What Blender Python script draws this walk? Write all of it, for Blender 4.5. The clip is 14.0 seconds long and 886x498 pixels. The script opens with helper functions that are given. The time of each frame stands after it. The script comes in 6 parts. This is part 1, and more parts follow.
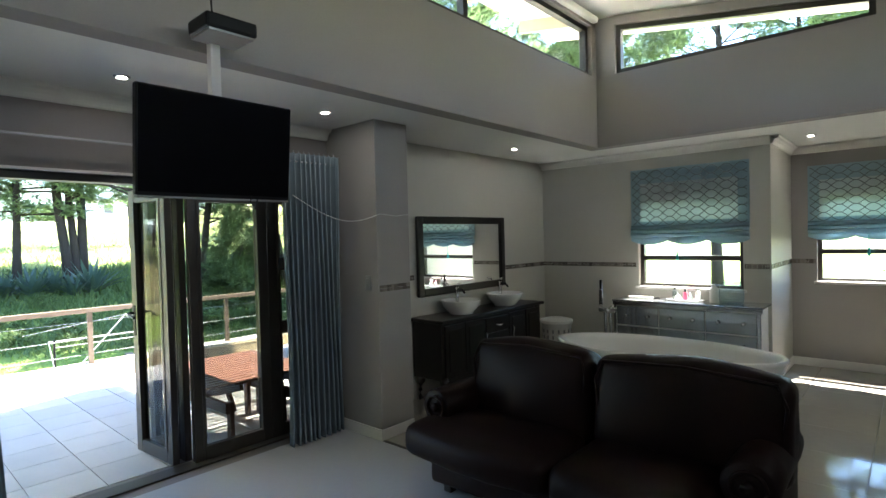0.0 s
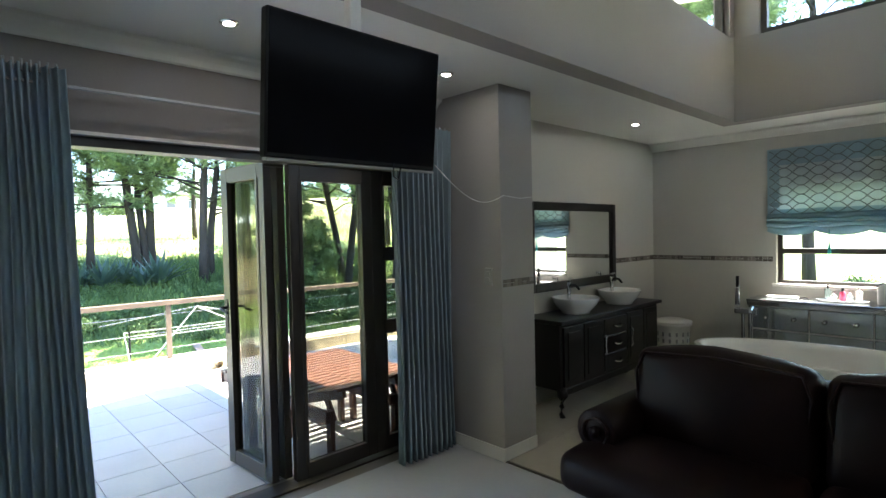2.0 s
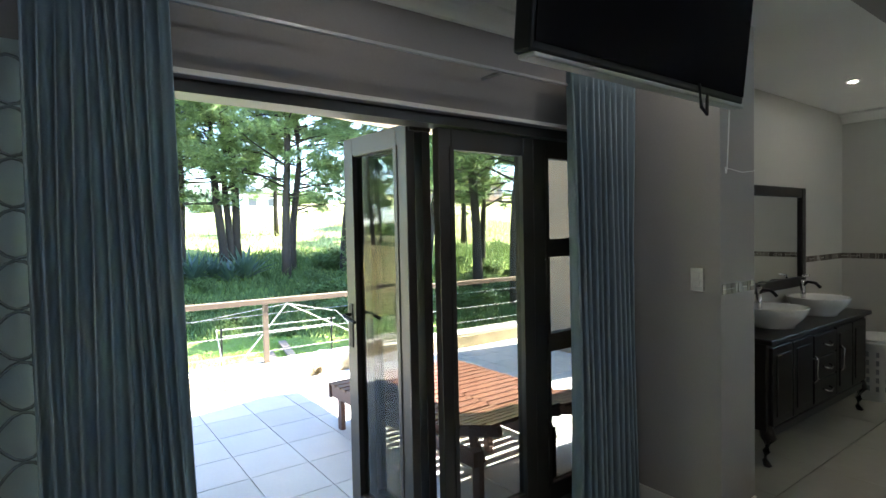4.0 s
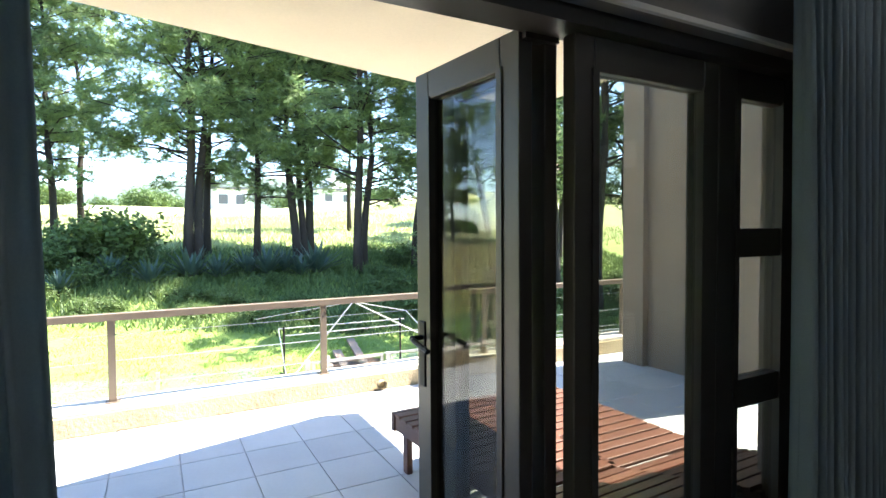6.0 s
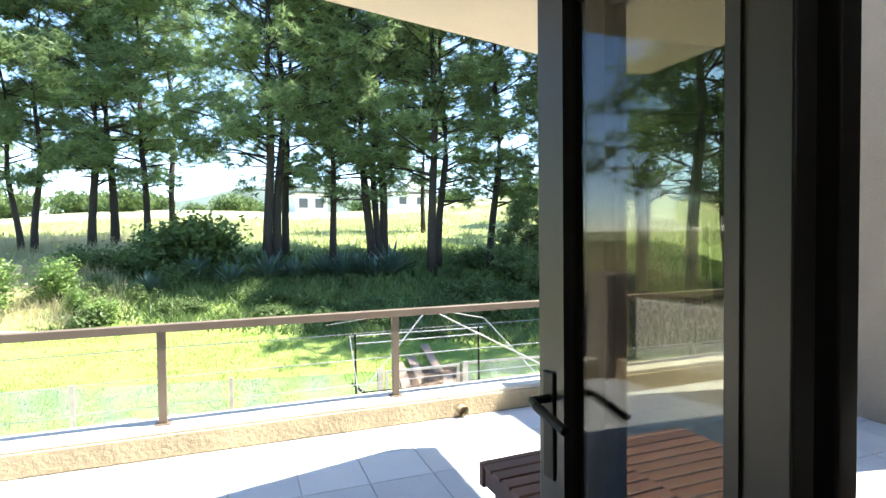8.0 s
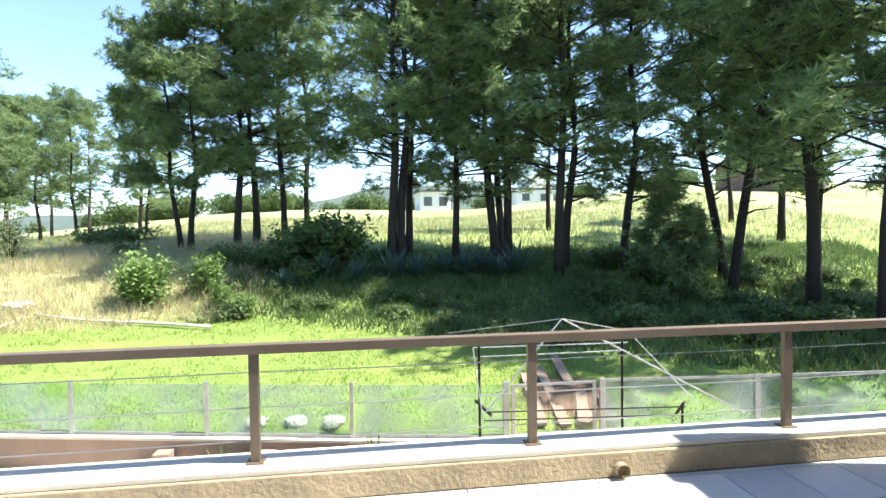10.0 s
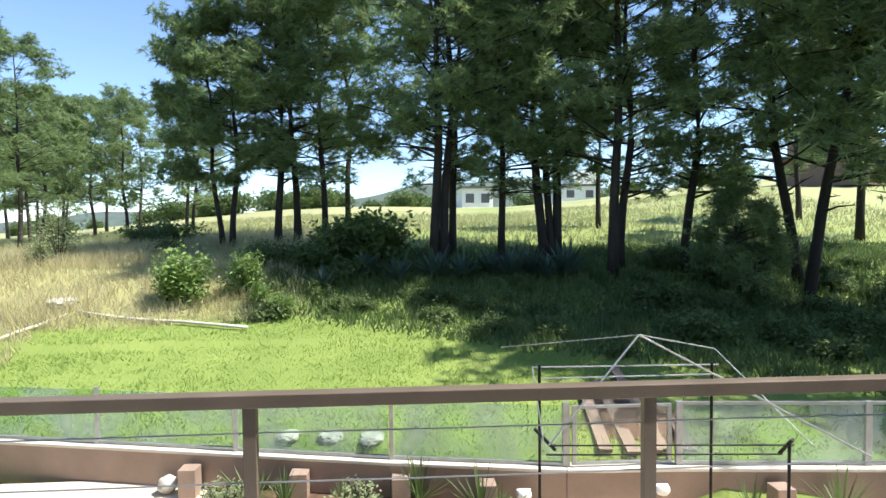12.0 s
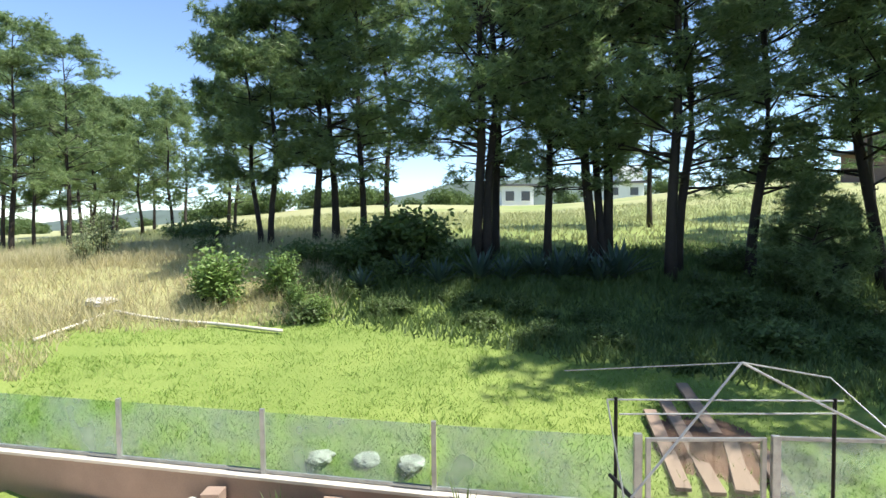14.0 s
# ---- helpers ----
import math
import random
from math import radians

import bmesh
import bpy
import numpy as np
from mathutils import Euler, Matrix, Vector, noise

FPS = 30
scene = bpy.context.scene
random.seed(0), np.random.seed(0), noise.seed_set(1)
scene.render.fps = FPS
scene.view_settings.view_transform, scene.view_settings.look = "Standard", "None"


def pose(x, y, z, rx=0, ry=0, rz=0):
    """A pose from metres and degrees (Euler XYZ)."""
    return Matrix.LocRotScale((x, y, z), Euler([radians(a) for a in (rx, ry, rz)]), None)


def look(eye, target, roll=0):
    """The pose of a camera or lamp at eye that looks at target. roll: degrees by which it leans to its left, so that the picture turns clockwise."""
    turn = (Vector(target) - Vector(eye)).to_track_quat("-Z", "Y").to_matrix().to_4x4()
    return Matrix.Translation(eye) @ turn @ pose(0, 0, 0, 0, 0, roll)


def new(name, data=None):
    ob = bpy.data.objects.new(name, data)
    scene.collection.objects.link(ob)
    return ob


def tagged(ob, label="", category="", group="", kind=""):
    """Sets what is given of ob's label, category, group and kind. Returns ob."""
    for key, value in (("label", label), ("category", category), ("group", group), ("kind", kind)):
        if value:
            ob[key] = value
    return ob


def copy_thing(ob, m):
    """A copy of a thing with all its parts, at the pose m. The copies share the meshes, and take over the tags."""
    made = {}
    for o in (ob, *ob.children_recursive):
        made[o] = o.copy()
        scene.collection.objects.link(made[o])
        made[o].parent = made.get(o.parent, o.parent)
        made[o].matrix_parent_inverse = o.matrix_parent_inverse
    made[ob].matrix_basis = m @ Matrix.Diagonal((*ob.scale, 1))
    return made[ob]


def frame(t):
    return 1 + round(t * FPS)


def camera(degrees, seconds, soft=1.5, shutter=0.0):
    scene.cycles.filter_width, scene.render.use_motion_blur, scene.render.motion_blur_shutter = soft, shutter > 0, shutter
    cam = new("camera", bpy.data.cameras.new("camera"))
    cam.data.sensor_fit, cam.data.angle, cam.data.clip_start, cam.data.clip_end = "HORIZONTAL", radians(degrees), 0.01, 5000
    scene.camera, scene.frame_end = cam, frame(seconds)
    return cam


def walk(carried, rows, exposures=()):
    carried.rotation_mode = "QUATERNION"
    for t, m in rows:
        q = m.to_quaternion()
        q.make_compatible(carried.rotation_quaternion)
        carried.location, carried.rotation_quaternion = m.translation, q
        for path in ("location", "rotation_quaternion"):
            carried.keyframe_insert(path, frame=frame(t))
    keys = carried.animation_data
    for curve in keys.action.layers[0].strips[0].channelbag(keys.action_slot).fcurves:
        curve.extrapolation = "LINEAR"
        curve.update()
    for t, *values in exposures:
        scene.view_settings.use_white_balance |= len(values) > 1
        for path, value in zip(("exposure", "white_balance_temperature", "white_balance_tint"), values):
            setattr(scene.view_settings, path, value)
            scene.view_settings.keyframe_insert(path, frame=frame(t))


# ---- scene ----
cam = camera(79.5, 14.0)
PATH = [
    (0, (-0.736, 0.132, 1.636), (-2.067, 1.624, 1.593), -1.5),
    (0.5, (-0.913, 0.139, 1.621), (-2.263, 1.614, 1.57), -1.4),
    (1, (-1.114, 0.127, 1.611), (-2.496, 1.572, 1.558), -1.3),
    (1.5, (-1.354, 0.165, 1.597), (-2.77, 1.576, 1.542), -1.3),
    (2, (-1.603, 0.192, 1.589), (-3.058, 1.562, 1.531), -1.3),
    (2.5, (-1.874, 0.19, 1.573), (-3.365, 1.523, 1.514), -1.3),
    (3, (-2.156, 0.199, 1.566), (-3.685, 1.487, 1.506), -1.2),
    (3.5, (-2.426, 0.265, 1.557), (-3.996, 1.503, 1.496), -1.2),
    (4, (-2.661, 0.321, 1.549), (-4.278, 1.496, 1.487), -1.2),
    (4.2, (-2.751, 0.341, 1.55), (-4.384, 1.493, 1.479), -0.9),
    (6.5, (-3.778, 0.867, 1.486), (-5.564, 1.764, 1.423), -0.8),
    (7, (-3.962, 0.926, 1.482), (-5.774, 1.768, 1.417), -1.15),
    (7.5, (-4.152, 0.959, 1.484), (-5.992, 1.74, 1.422), -0.8),
    (8, (-4.304, 0.99, 1.478), (-6.175, 1.694, 1.42), -0.65),
    (8.5, (-4.518, 1.028, 1.484), (-6.421, 1.639, 1.423), -0.7),
    (9, (-4.752, 1.087, 1.484), (-6.691, 1.579, 1.426), -0.7),
    (9.2, (-4.84, 1.132, 1.487), (-6.792, 1.566, 1.429), -0.7),
    (11.5, (-5.959, 1.153, 1.535), (-7.954, 1.286, 1.463), -0.8),
    (12, (-6.208, 1.127, 1.533), (-8.204, 1.236, 1.461), -0.6),
    (12.5, (-6.468, 1.105, 1.548), (-8.465, 1.19, 1.474), -0.5),
    (13, (-6.706, 1.111, 1.545), (-8.704, 1.157, 1.471), -0.5),
    (13.5, (-6.944, 1.111, 1.555), (-8.942, 1.104, 1.479), -0.6),
    (14, (-7.18, 1.022, 1.572), (-9.178, 0.987, 1.494), -0.5),
]
walk(
    cam,
    [(t, look(eye, target, roll)) for t, eye, target, roll in PATH],
    exposures=[(0.0, 3.85), (3.0, 4.05), (4.2, 3.8), (6.5, 2.85), (9.0, 2.25), (11.5, 1.25), (14.0, 1.15)],
)

# ---- world, sun, exposure ----
SUN = Vector((0.12, 0.60, 1.0)).normalized()
world = bpy.data.worlds.new("sky_world")
scene.world = world
world.use_nodes = True
wn = world.node_tree
sky = wn.nodes.new("ShaderNodeTexSky")
sky.sky_type = "NISHITA"
sky.sun_disc = False
sky.sun_elevation = math.asin(SUN.z)
sky.sun_rotation = math.atan2(SUN.x, SUN.y)
sky.altitude, sky.air_density, sky.dust_density, sky.ozone_density = 1500, 1.0, 0.15, 3.0
wn.nodes["Background"].inputs["Strength"].default_value = 0.13
wn.links.new(sky.outputs[0], wn.nodes["Background"].inputs["Color"])
sun = new("sun", bpy.data.lights.new("sun", "SUN"))
sun.data.energy, sun.data.angle, sun.data.color = 4.4, radians(0.53), (1.0, 0.95, 0.87)
sun.matrix_world = look((0, 0, 30), Vector((0, 0, 30)) - SUN)


def fill_lamp(name, eye, target, w, h, watts, col):
    """An area lamp added as fill where no window is known."""
    lamp = new(name, bpy.data.lights.new(name, "AREA"))
    lamp.data.shape, lamp.data.size, lamp.data.size_y = "RECTANGLE", w, h
    lamp.data.energy, lamp.data.color = watts, col
    lamp.matrix_world = look(eye, target)


# added fill behind the walker, not a known window, lifts the dark interior
fill_lamp("well_fill", (1.27, 1.85, 3.05), (-1.0, 1.85, 2.9), 7.0, 0.42, 1.7, (0.95, 0.98, 1.0))


# ---- materials ----
def mat(name, col, rough=0.6, metal=0.0, vary=0.12, scale=6.0, fine=60.0, bump=0.15, spec=0.5, stretch=(1, 1, 1), col2=None, rand=0.0, island=False, trans=0.0, coat=0.0, big=0.6, bump_dist=0.004):
    m = bpy.data.materials.new(name)
    m.use_nodes = True
    t = m.node_tree
    b = t.nodes["Principled BSDF"]
    b.inputs["Metallic"].default_value = metal
    b.inputs["Specular IOR Level"].default_value = spec
    b.inputs["Coat Weight"].default_value = coat
    co = t.nodes.new("ShaderNodeTexCoord")
    mp = t.nodes.new("ShaderNodeMapping")
    mp.inputs["Scale"].default_value = stretch
    geo = t.nodes.new("ShaderNodeNewGeometry")
    t.links.new(geo.outputs["Position"], mp.inputs["Vector"])
    n1 = t.nodes.new("ShaderNodeTexNoise")
    n1.inputs["Scale"].default_value, n1.inputs["Detail"].default_value = scale * big, 5
    n2 = t.nodes.new("ShaderNodeTexNoise")
    n2.inputs["Scale"].default_value, n2.inputs["Detail"].default_value = fine, 3
    for n in (n1, n2):
        t.links.new(mp.outputs[0], n.inputs["Vector"])
    add = t.nodes.new("ShaderNodeMath")
    add.operation = "MULTIPLY_ADD"
    add.inputs[1].default_value = 0.45
    t.links.new(n2.outputs[0], add.inputs[0])
    t.links.new(n1.outputs[0], add.inputs[2])
    last = add.outputs[0]
    if rand:
        src = geo.outputs["Random Per Island"] if island else None
        if src is None:
            oi = t.nodes.new("ShaderNodeObjectInfo")
            src = oi.outputs["Random"]
        ra = t.nodes.new("ShaderNodeMath")
        ra.operation = "MULTIPLY_ADD"
        ra.inputs[1].default_value = rand
        t.links.new(src, ra.inputs[0])
        t.links.new(last, ra.inputs[2])
        last = ra.outputs[0]
    r = t.nodes.new("ShaderNodeMapRange")
    r.inputs["From Min"].default_value, r.inputs["From Max"].default_value = 0.35, 1.1 + rand
    t.links.new(last, r.inputs["Value"])
    mix = t.nodes.new("ShaderNodeMix")
    mix.data_type = "RGBA"
    c2 = col2 if col2 else tuple(min(1, c * (1 + 2 * vary)) for c in col)
    c1 = col if col2 else tuple(c * (1 - 2 * vary) for c in col)
    mix.inputs["A"].default_value, mix.inputs["B"].default_value = (*c1, 1), (*c2, 1)
    t.links.new(r.outputs[0], mix.inputs["Factor"])
    t.links.new(mix.outputs["Result"], b.inputs["Base Color"])
    rr = t.nodes.new("ShaderNodeMapRange")
    rr.inputs["To Min"].default_value, rr.inputs["To Max"].default_value = max(0.02, rough * 0.8), min(1, rough * 1.25)
    t.links.new(n1.outputs[0], rr.inputs["Value"])
    t.links.new(rr.outputs[0], b.inputs["Roughness"])
    if bump:
        bp = t.nodes.new("ShaderNodeBump")
        bp.inputs["Strength"].default_value, bp.inputs["Distance"].default_value = bump, bump_dist
        t.links.new(add.outputs[0], bp.inputs["Height"])
        t.links.new(bp.outputs[0], b.inputs["Normal"])
    if trans:
        tr = t.nodes.new("ShaderNodeBsdfTranslucent")
        t.links.new(mix.outputs["Result"], tr.inputs["Color"])
        ms = t.nodes.new("ShaderNodeMixShader")
        ms.inputs[0].default_value = trans
        t.links.new(b.outputs[0], ms.inputs[1])
        t.links.new(tr.outputs[0], ms.inputs[2])
        t.links.new(ms.outputs[0], t.nodes["Material Output"].inputs["Surface"])
    return m


def glass_mat(name, tint=(0.95, 0.97, 0.96), gloss=1.0, dirt=0.0):
    m = bpy.data.materials.new(name)
    m.use_nodes = True
    t = m.node_tree
    t.nodes.remove(t.nodes["Principled BSDF"])
    tr = t.nodes.new("ShaderNodeBsdfTransparent")
    tr.inputs[0].default_value = (*tint, 1)
    gl = t.nodes.new("ShaderNodeBsdfGlossy")
    gl.inputs["Roughness"].default_value = 0.01
    lw = t.nodes.new("ShaderNodeLayerWeight")
    lw.inputs[0].default_value = 0.5
    pw = t.nodes.new("ShaderNodeMath")
    pw.operation, pw.inputs[1].default_value = "POWER", 5.5
    t.links.new(lw.outputs["Facing"], pw.inputs[0])
    mu = t.nodes.new("ShaderNodeMath")
    mu.operation, mu.inputs[1].default_value, mu.inputs[2].default_value, mu.use_clamp = "MULTIPLY_ADD", 0.38, 0.04 * gloss, True
    t.links.new(pw.outputs[0], mu.inputs[0])
    ms = t.nodes.new("ShaderNodeMixShader")
    t.links.new(mu.outputs[0], ms.inputs[0])
    t.links.new(tr.outputs[0], ms.inputs[1])
    t.links.new(gl.outputs[0], ms.inputs[2])
    last = ms.outputs[0]
    if dirt:
        df = t.nodes.new("ShaderNodeBsdfDiffuse")
        df.inputs[0].default_value = (0.62, 0.70, 0.66, 1)
        no = t.nodes.new("ShaderNodeTexNoise")
        no.inputs["Scale"].default_value, no.inputs["Detail"].default_value = 1.6, 4
        geo = t.nodes.new("ShaderNodeNewGeometry")
        t.links.new(geo.outputs["Position"], no.inputs["Vector"])
        mr = t.nodes.new("ShaderNodeMapRange")
        mr.inputs["From Min"].default_value, mr.inputs["From Max"].default_value = 0.35, 0.75
        mr.inputs["To Max"].default_value = dirt
        t.links.new(no.outputs[0], mr.inputs["Value"])
        m2 = t.nodes.new("ShaderNodeMixShader")
        t.links.new(mr.outputs[0], m2.inputs[0])
        t.links.new(last, m2.inputs[1])
        t.links.new(df.outputs[0], m2.inputs[2])
        last = m2.outputs[0]
    t.links.new(last, t.nodes["Material Output"].inputs["Surface"])
    return m


def lamp_mat(name, col, strength):
    m = bpy.data.materials.new(name)
    m.use_nodes = True
    b = m.node_tree.nodes["Principled BSDF"]
    b.inputs["Base Color"].default_value = (*col, 1)
    b.inputs["Emission Color"].default_value = (*col, 1)
    b.inputs["Emission Strength"].default_value = strength
    return m


M = {
    "wall": mat("wall_paint_grey", (0.33, 0.315, 0.30), 0.75, vary=0.04, scale=2, fine=90, bump=0.12),
    # the beam taupe made darker: shade on the door wall put into the colour
    "header": mat("wall_paint_taupe_shaded", (0.215, 0.198, 0.190), 0.75, vary=0.04, scale=2, fine=90, bump=0.12),
    "beam": mat("wall_paint_taupe", (0.31, 0.285, 0.275), 0.75, vary=0.04, scale=2, fine=90, bump=0.12),
    "ceil": mat("ceiling_white", (0.78, 0.77, 0.74), 0.8, vary=0.03, scale=1.5, fine=70, bump=0.06),
    "bathwall": mat("bath_wall_tile", (0.52, 0.51, 0.455), 0.42, vary=0.02, scale=2.5, fine=20, bump=0.03),
    "cornice": mat("cornice_white", (0.75, 0.74, 0.70), 0.7, vary=0.03, bump=0.03),
    "floor_liv": mat("floor_pale", (0.52, 0.545, 0.58), 0.22, vary=0.03, scale=1.5, fine=30, bump=0.02),
    "tile_bath": mat("bath_floor_tile", (0.46, 0.435, 0.38), 0.06, vary=0.05, scale=2, fine=14, bump=0.01, rand=0.2),
    "grout": mat("grout", (0.47, 0.46, 0.44), 0.85, bump=0.2),
    "alu": mat("bronze_aluminium", (0.036, 0.030, 0.024), 0.38, metal=0.0, vary=0.1, scale=3, fine=120, bump=0.02, spec=0.55),
    "glass": glass_mat("door_glass", (0.68, 0.69, 0.65), 1.2),
    "winglass": glass_mat("window_glass"),
    "fenceglass": glass_mat("fence_glass", (0.80, 0.90, 0.87), 1.0, 0.40),
    "curtain": mat("curtain_blue", (0.30, 0.38, 0.43), 0.85, vary=0.08, scale=3, fine=220, bump=0.35, trans=0.35, bump_dist=0.002),
    "blind": mat("blind_blue", (0.36, 0.50, 0.57), 0.85, vary=0.06, scale=4, fine=200, bump=0.3, trans=0.45, bump_dist=0.002),
    "blind_in": mat("blind_pale", (0.60, 0.69, 0.70), 0.85, vary=0.05, scale=4, fine=200, bump=0.2, trans=0.6, bump_dist=0.002),
    "trellis": mat("blind_trellis", (0.20, 0.23, 0.24), 0.8, bump=0.1),
    "leather": mat("brown_leather", (0.0085, 0.0034, 0.0030), 0.46, vary=0.35, scale=5, fine=140, bump=0.4, spec=0.13, bump_dist=0.003),
    "darkwood": mat("dark_stained_wood", (0.010, 0.0075, 0.006), 0.35, vary=0.25, scale=4, fine=40, stretch=(1, 0.15, 1), bump=0.1),
    "ceramic": mat("white_ceramic", (0.80, 0.80, 0.78), 0.08, vary=0.02, bump=0.0, coat=0.3),
    "acrylic": mat("white_acrylic", (0.80, 0.80, 0.78), 0.12, vary=0.02, bump=0.0),
    "chrome": mat("chrome", (0.75, 0.75, 0.76), 0.12, metal=1.0, vary=0.02, bump=0.0),
    "mirror": mat("mirror_silver", (0.88, 0.90, 0.90), 0.02, metal=1.0, vary=0.0, bump=0.0),
    "mirrorface": mat("mirrored_drawer", (0.52, 0.56, 0.58), 0.09, metal=0.75, vary=0.03, bump=0.0),
    "screen": mat("tv_screen", (0.006, 0.006, 0.007), 0.14, vary=0.1, bump=0.0, spec=0.015),
    "plastic_black": mat("black_plastic", (0.008, 0.008, 0.009), 0.45, vary=0.1, bump=0.05, spec=0.25),
    "plastic_white": mat("white_plastic", (0.75, 0.74, 0.71), 0.35, vary=0.03, bump=0.02),
    "steel": mat("grey_steel", (0.34, 0.34, 0.34), 0.4, metal=0.6, vary=0.08, bump=0.03),
    "galv": mat("galvanised_steel", (0.33, 0.345, 0.35), 0.42, metal=0.6, vary=0.15, scale=14, bump=0.05),
    "mosaic": mat("mosaic_chip", (0.05, 0.042, 0.036), 0.25, vary=0.2, rand=0.9, island=True, col2=(0.34, 0.31, 0.27), bump=0.02),
    "stucco": mat("stucco_taupe", (0.25, 0.205, 0.165), 0.9, vary=0.08, scale=3, fine=75, bump=0.9, bump_dist=0.012),
    "stucco_ochre": mat("stucco_ochre", (0.40, 0.32, 0.20), 0.92, vary=0.16, scale=6, fine=38, bump=1.0, bump_dist=0.02),
    "coping": mat("coping_plaster", (0.58, 0.54, 0.46), 0.9, vary=0.1, scale=5, fine=60, bump=0.4),
    "soffit": mat("soffit_cream", (0.62, 0.54, 0.41), 0.85, vary=0.05, scale=2, fine=70, bump=0.15),
    "vtile": mat("veranda_slate", (0.40, 0.41, 0.42), 0.48, vary=0.12, scale=5, fine=45, bump=0.25, rand=0.8, col2=(0.62, 0.62, 0.60)),
    "railwood": mat("rail_steel_tan", (0.15, 0.115, 0.085), 0.5, metal=0.2, vary=0.1, fine=90, bump=0.06),
    "wire": mat("cable_steel", (0.30, 0.31, 0.32), 0.4, metal=0.7, bump=0.0),
    "teak": mat("lounger_wood", (0.115, 0.050, 0.034), 0.36, vary=0.25, scale=5, fine=60, stretch=(1, 0.2, 1), bump=0.3, rand=0.3),
    "ground": None,
    "grass": mat("lawn_grass", (0.19, 0.31, 0.065), 0.7, col2=(0.35, 0.46, 0.12), vary=0.2, rand=0.25, island=True, bump=0.0, trans=0.42, scale=0.5),
    "drygrass": mat("tall_dry_grass", (0.40, 0.36, 0.18), 0.8, col2=(0.66, 0.60, 0.40), rand=0.5, island=True, bump=0.0, trans=0.5, scale=0.3),
    "meadow": mat("meadow_blade", (0.25, 0.28, 0.11), 0.8, col2=(0.47, 0.48, 0.25), rand=0.5, island=True, bump=0.0, trans=0.45, scale=0.25),
    # leaf colour lowered to stand for the shade on the bank
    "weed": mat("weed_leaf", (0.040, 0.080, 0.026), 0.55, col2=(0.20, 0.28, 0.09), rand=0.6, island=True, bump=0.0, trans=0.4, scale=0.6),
    # light end painted for sunlit clumps, raised against the crown's own shade
    "needle": mat("pine_needle", (0.075, 0.125, 0.050), 0.5, col2=(0.33, 0.44, 0.19), rand=0.6, island=True, bump=0.0, trans=0.5, scale=0.5),
    "bark": mat("pine_bark", (0.035, 0.026, 0.021), 0.9, vary=0.3, scale=5, fine=22, stretch=(1, 1, 0.3), bump=1.0, bump_dist=0.03),
    "agave": mat("agave_leaf", (0.030, 0.062, 0.048), 0.5, col2=(0.085, 0.14, 0.105), vary=0.2, rand=0.5, island=True, bump=0.1),
    "rock": mat("pale_rock", (0.46, 0.44, 0.38), 0.9, vary=0.3, scale=9, fine=20, bump=0.8, bump_dist=0.02),
    "plank": mat("weathered_plank", (0.26, 0.19, 0.14), 0.85, vary=0.2, fine=40, stretch=(0.3, 3, 1), bump=0.5, rand=0.3),
    "soil": mat("soil", (0.13, 0.075, 0.045), 0.95, vary=0.25, fine=30, bump=0.8, bump_dist=0.02),
    "paving": mat("yard_paving", (0.64, 0.54, 0.42), 0.85, vary=0.08, scale=2, fine=40, bump=0.2),
    "yardwall": mat("yard_wall_paint", (0.30, 0.22, 0.17), 0.9, vary=0.12, scale=3, fine=50, bump=0.3),
    "house_white": mat("house_white", (0.72, 0.72, 0.70), 0.8, vary=0.04, bump=0.05),
    "house_dark": mat("house_dark", (0.10, 0.10, 0.11), 0.6, vary=0.1, bump=0.05),
    "house_brick": mat("house_brick", (0.20, 0.13, 0.10), 0.85, vary=0.1, bump=0.1),
    "hill": mat("hill_green", (0.075, 0.105, 0.085), 1.0, vary=0.2, scale=0.06, fine=0.6, bump=0.0),
    "blue": mat("towel_blue", (0.03, 0.22, 0.36), 0.9, vary=0.1, fine=200, bump=0.4),
    "towel": mat("towel_white", (0.62, 0.64, 0.65), 0.9, vary=0.06, fine=200, bump=0.4),
    "pink": mat("pink_plastic", (0.50, 0.05, 0.12), 0.4, bump=0.0),
    "jar": glass_mat("jar_glass", (0.80, 0.90, 0.90), 1.0, 0.35),
    "teal": mat("teal_cord", (0.02, 0.28, 0.30), 0.7, bump=0.0),
    "lime": mat("light_shrub_leaf", (0.10, 0.19, 0.04), 0.55, col2=(0.30, 0.42, 0.13), rand=0.6, island=True, bump=0.0, trans=0.4, scale=0.6),
    "shrub": mat("shrub_leaf", (0.12, 0.17, 0.06), 0.6, col2=(0.32, 0.36, 0.20), rand=0.6, island=True, bump=0.0, trans=0.3, scale=0.6),
    "lamp": lamp_mat("downlight_glow", (1.0, 0.93, 0.85), 14.0),
}


# ---- building helpers ----
def part(name, bm, material, parent=None, label="", smooth=False):
    me = bpy.data.meshes.new(name)
    bm.normal_update()
    bm.to_mesh(me)
    bm.free()
    if smooth:
        me.polygons.foreach_set("use_smooth", [True] * len(me.polygons))
    me.materials.append(M[material])
    ob = new(name, me)
    if parent:
        ob.parent = parent
    if label:
        ob["label"] = label
    return ob


def raw(name, verts, faces, material, parent=None, smooth=False):
    me = bpy.data.meshes.new(name)
    me.from_pydata(np.asarray(verts).tolist(), [], np.asarray(faces).tolist())
    me.update()
    if smooth:
        me.polygons.foreach_set("use_smooth", [True] * len(me.polygons))
    me.materials.append(M[material])
    ob = new(name, me)
    if parent:
        ob.parent = parent
    return ob


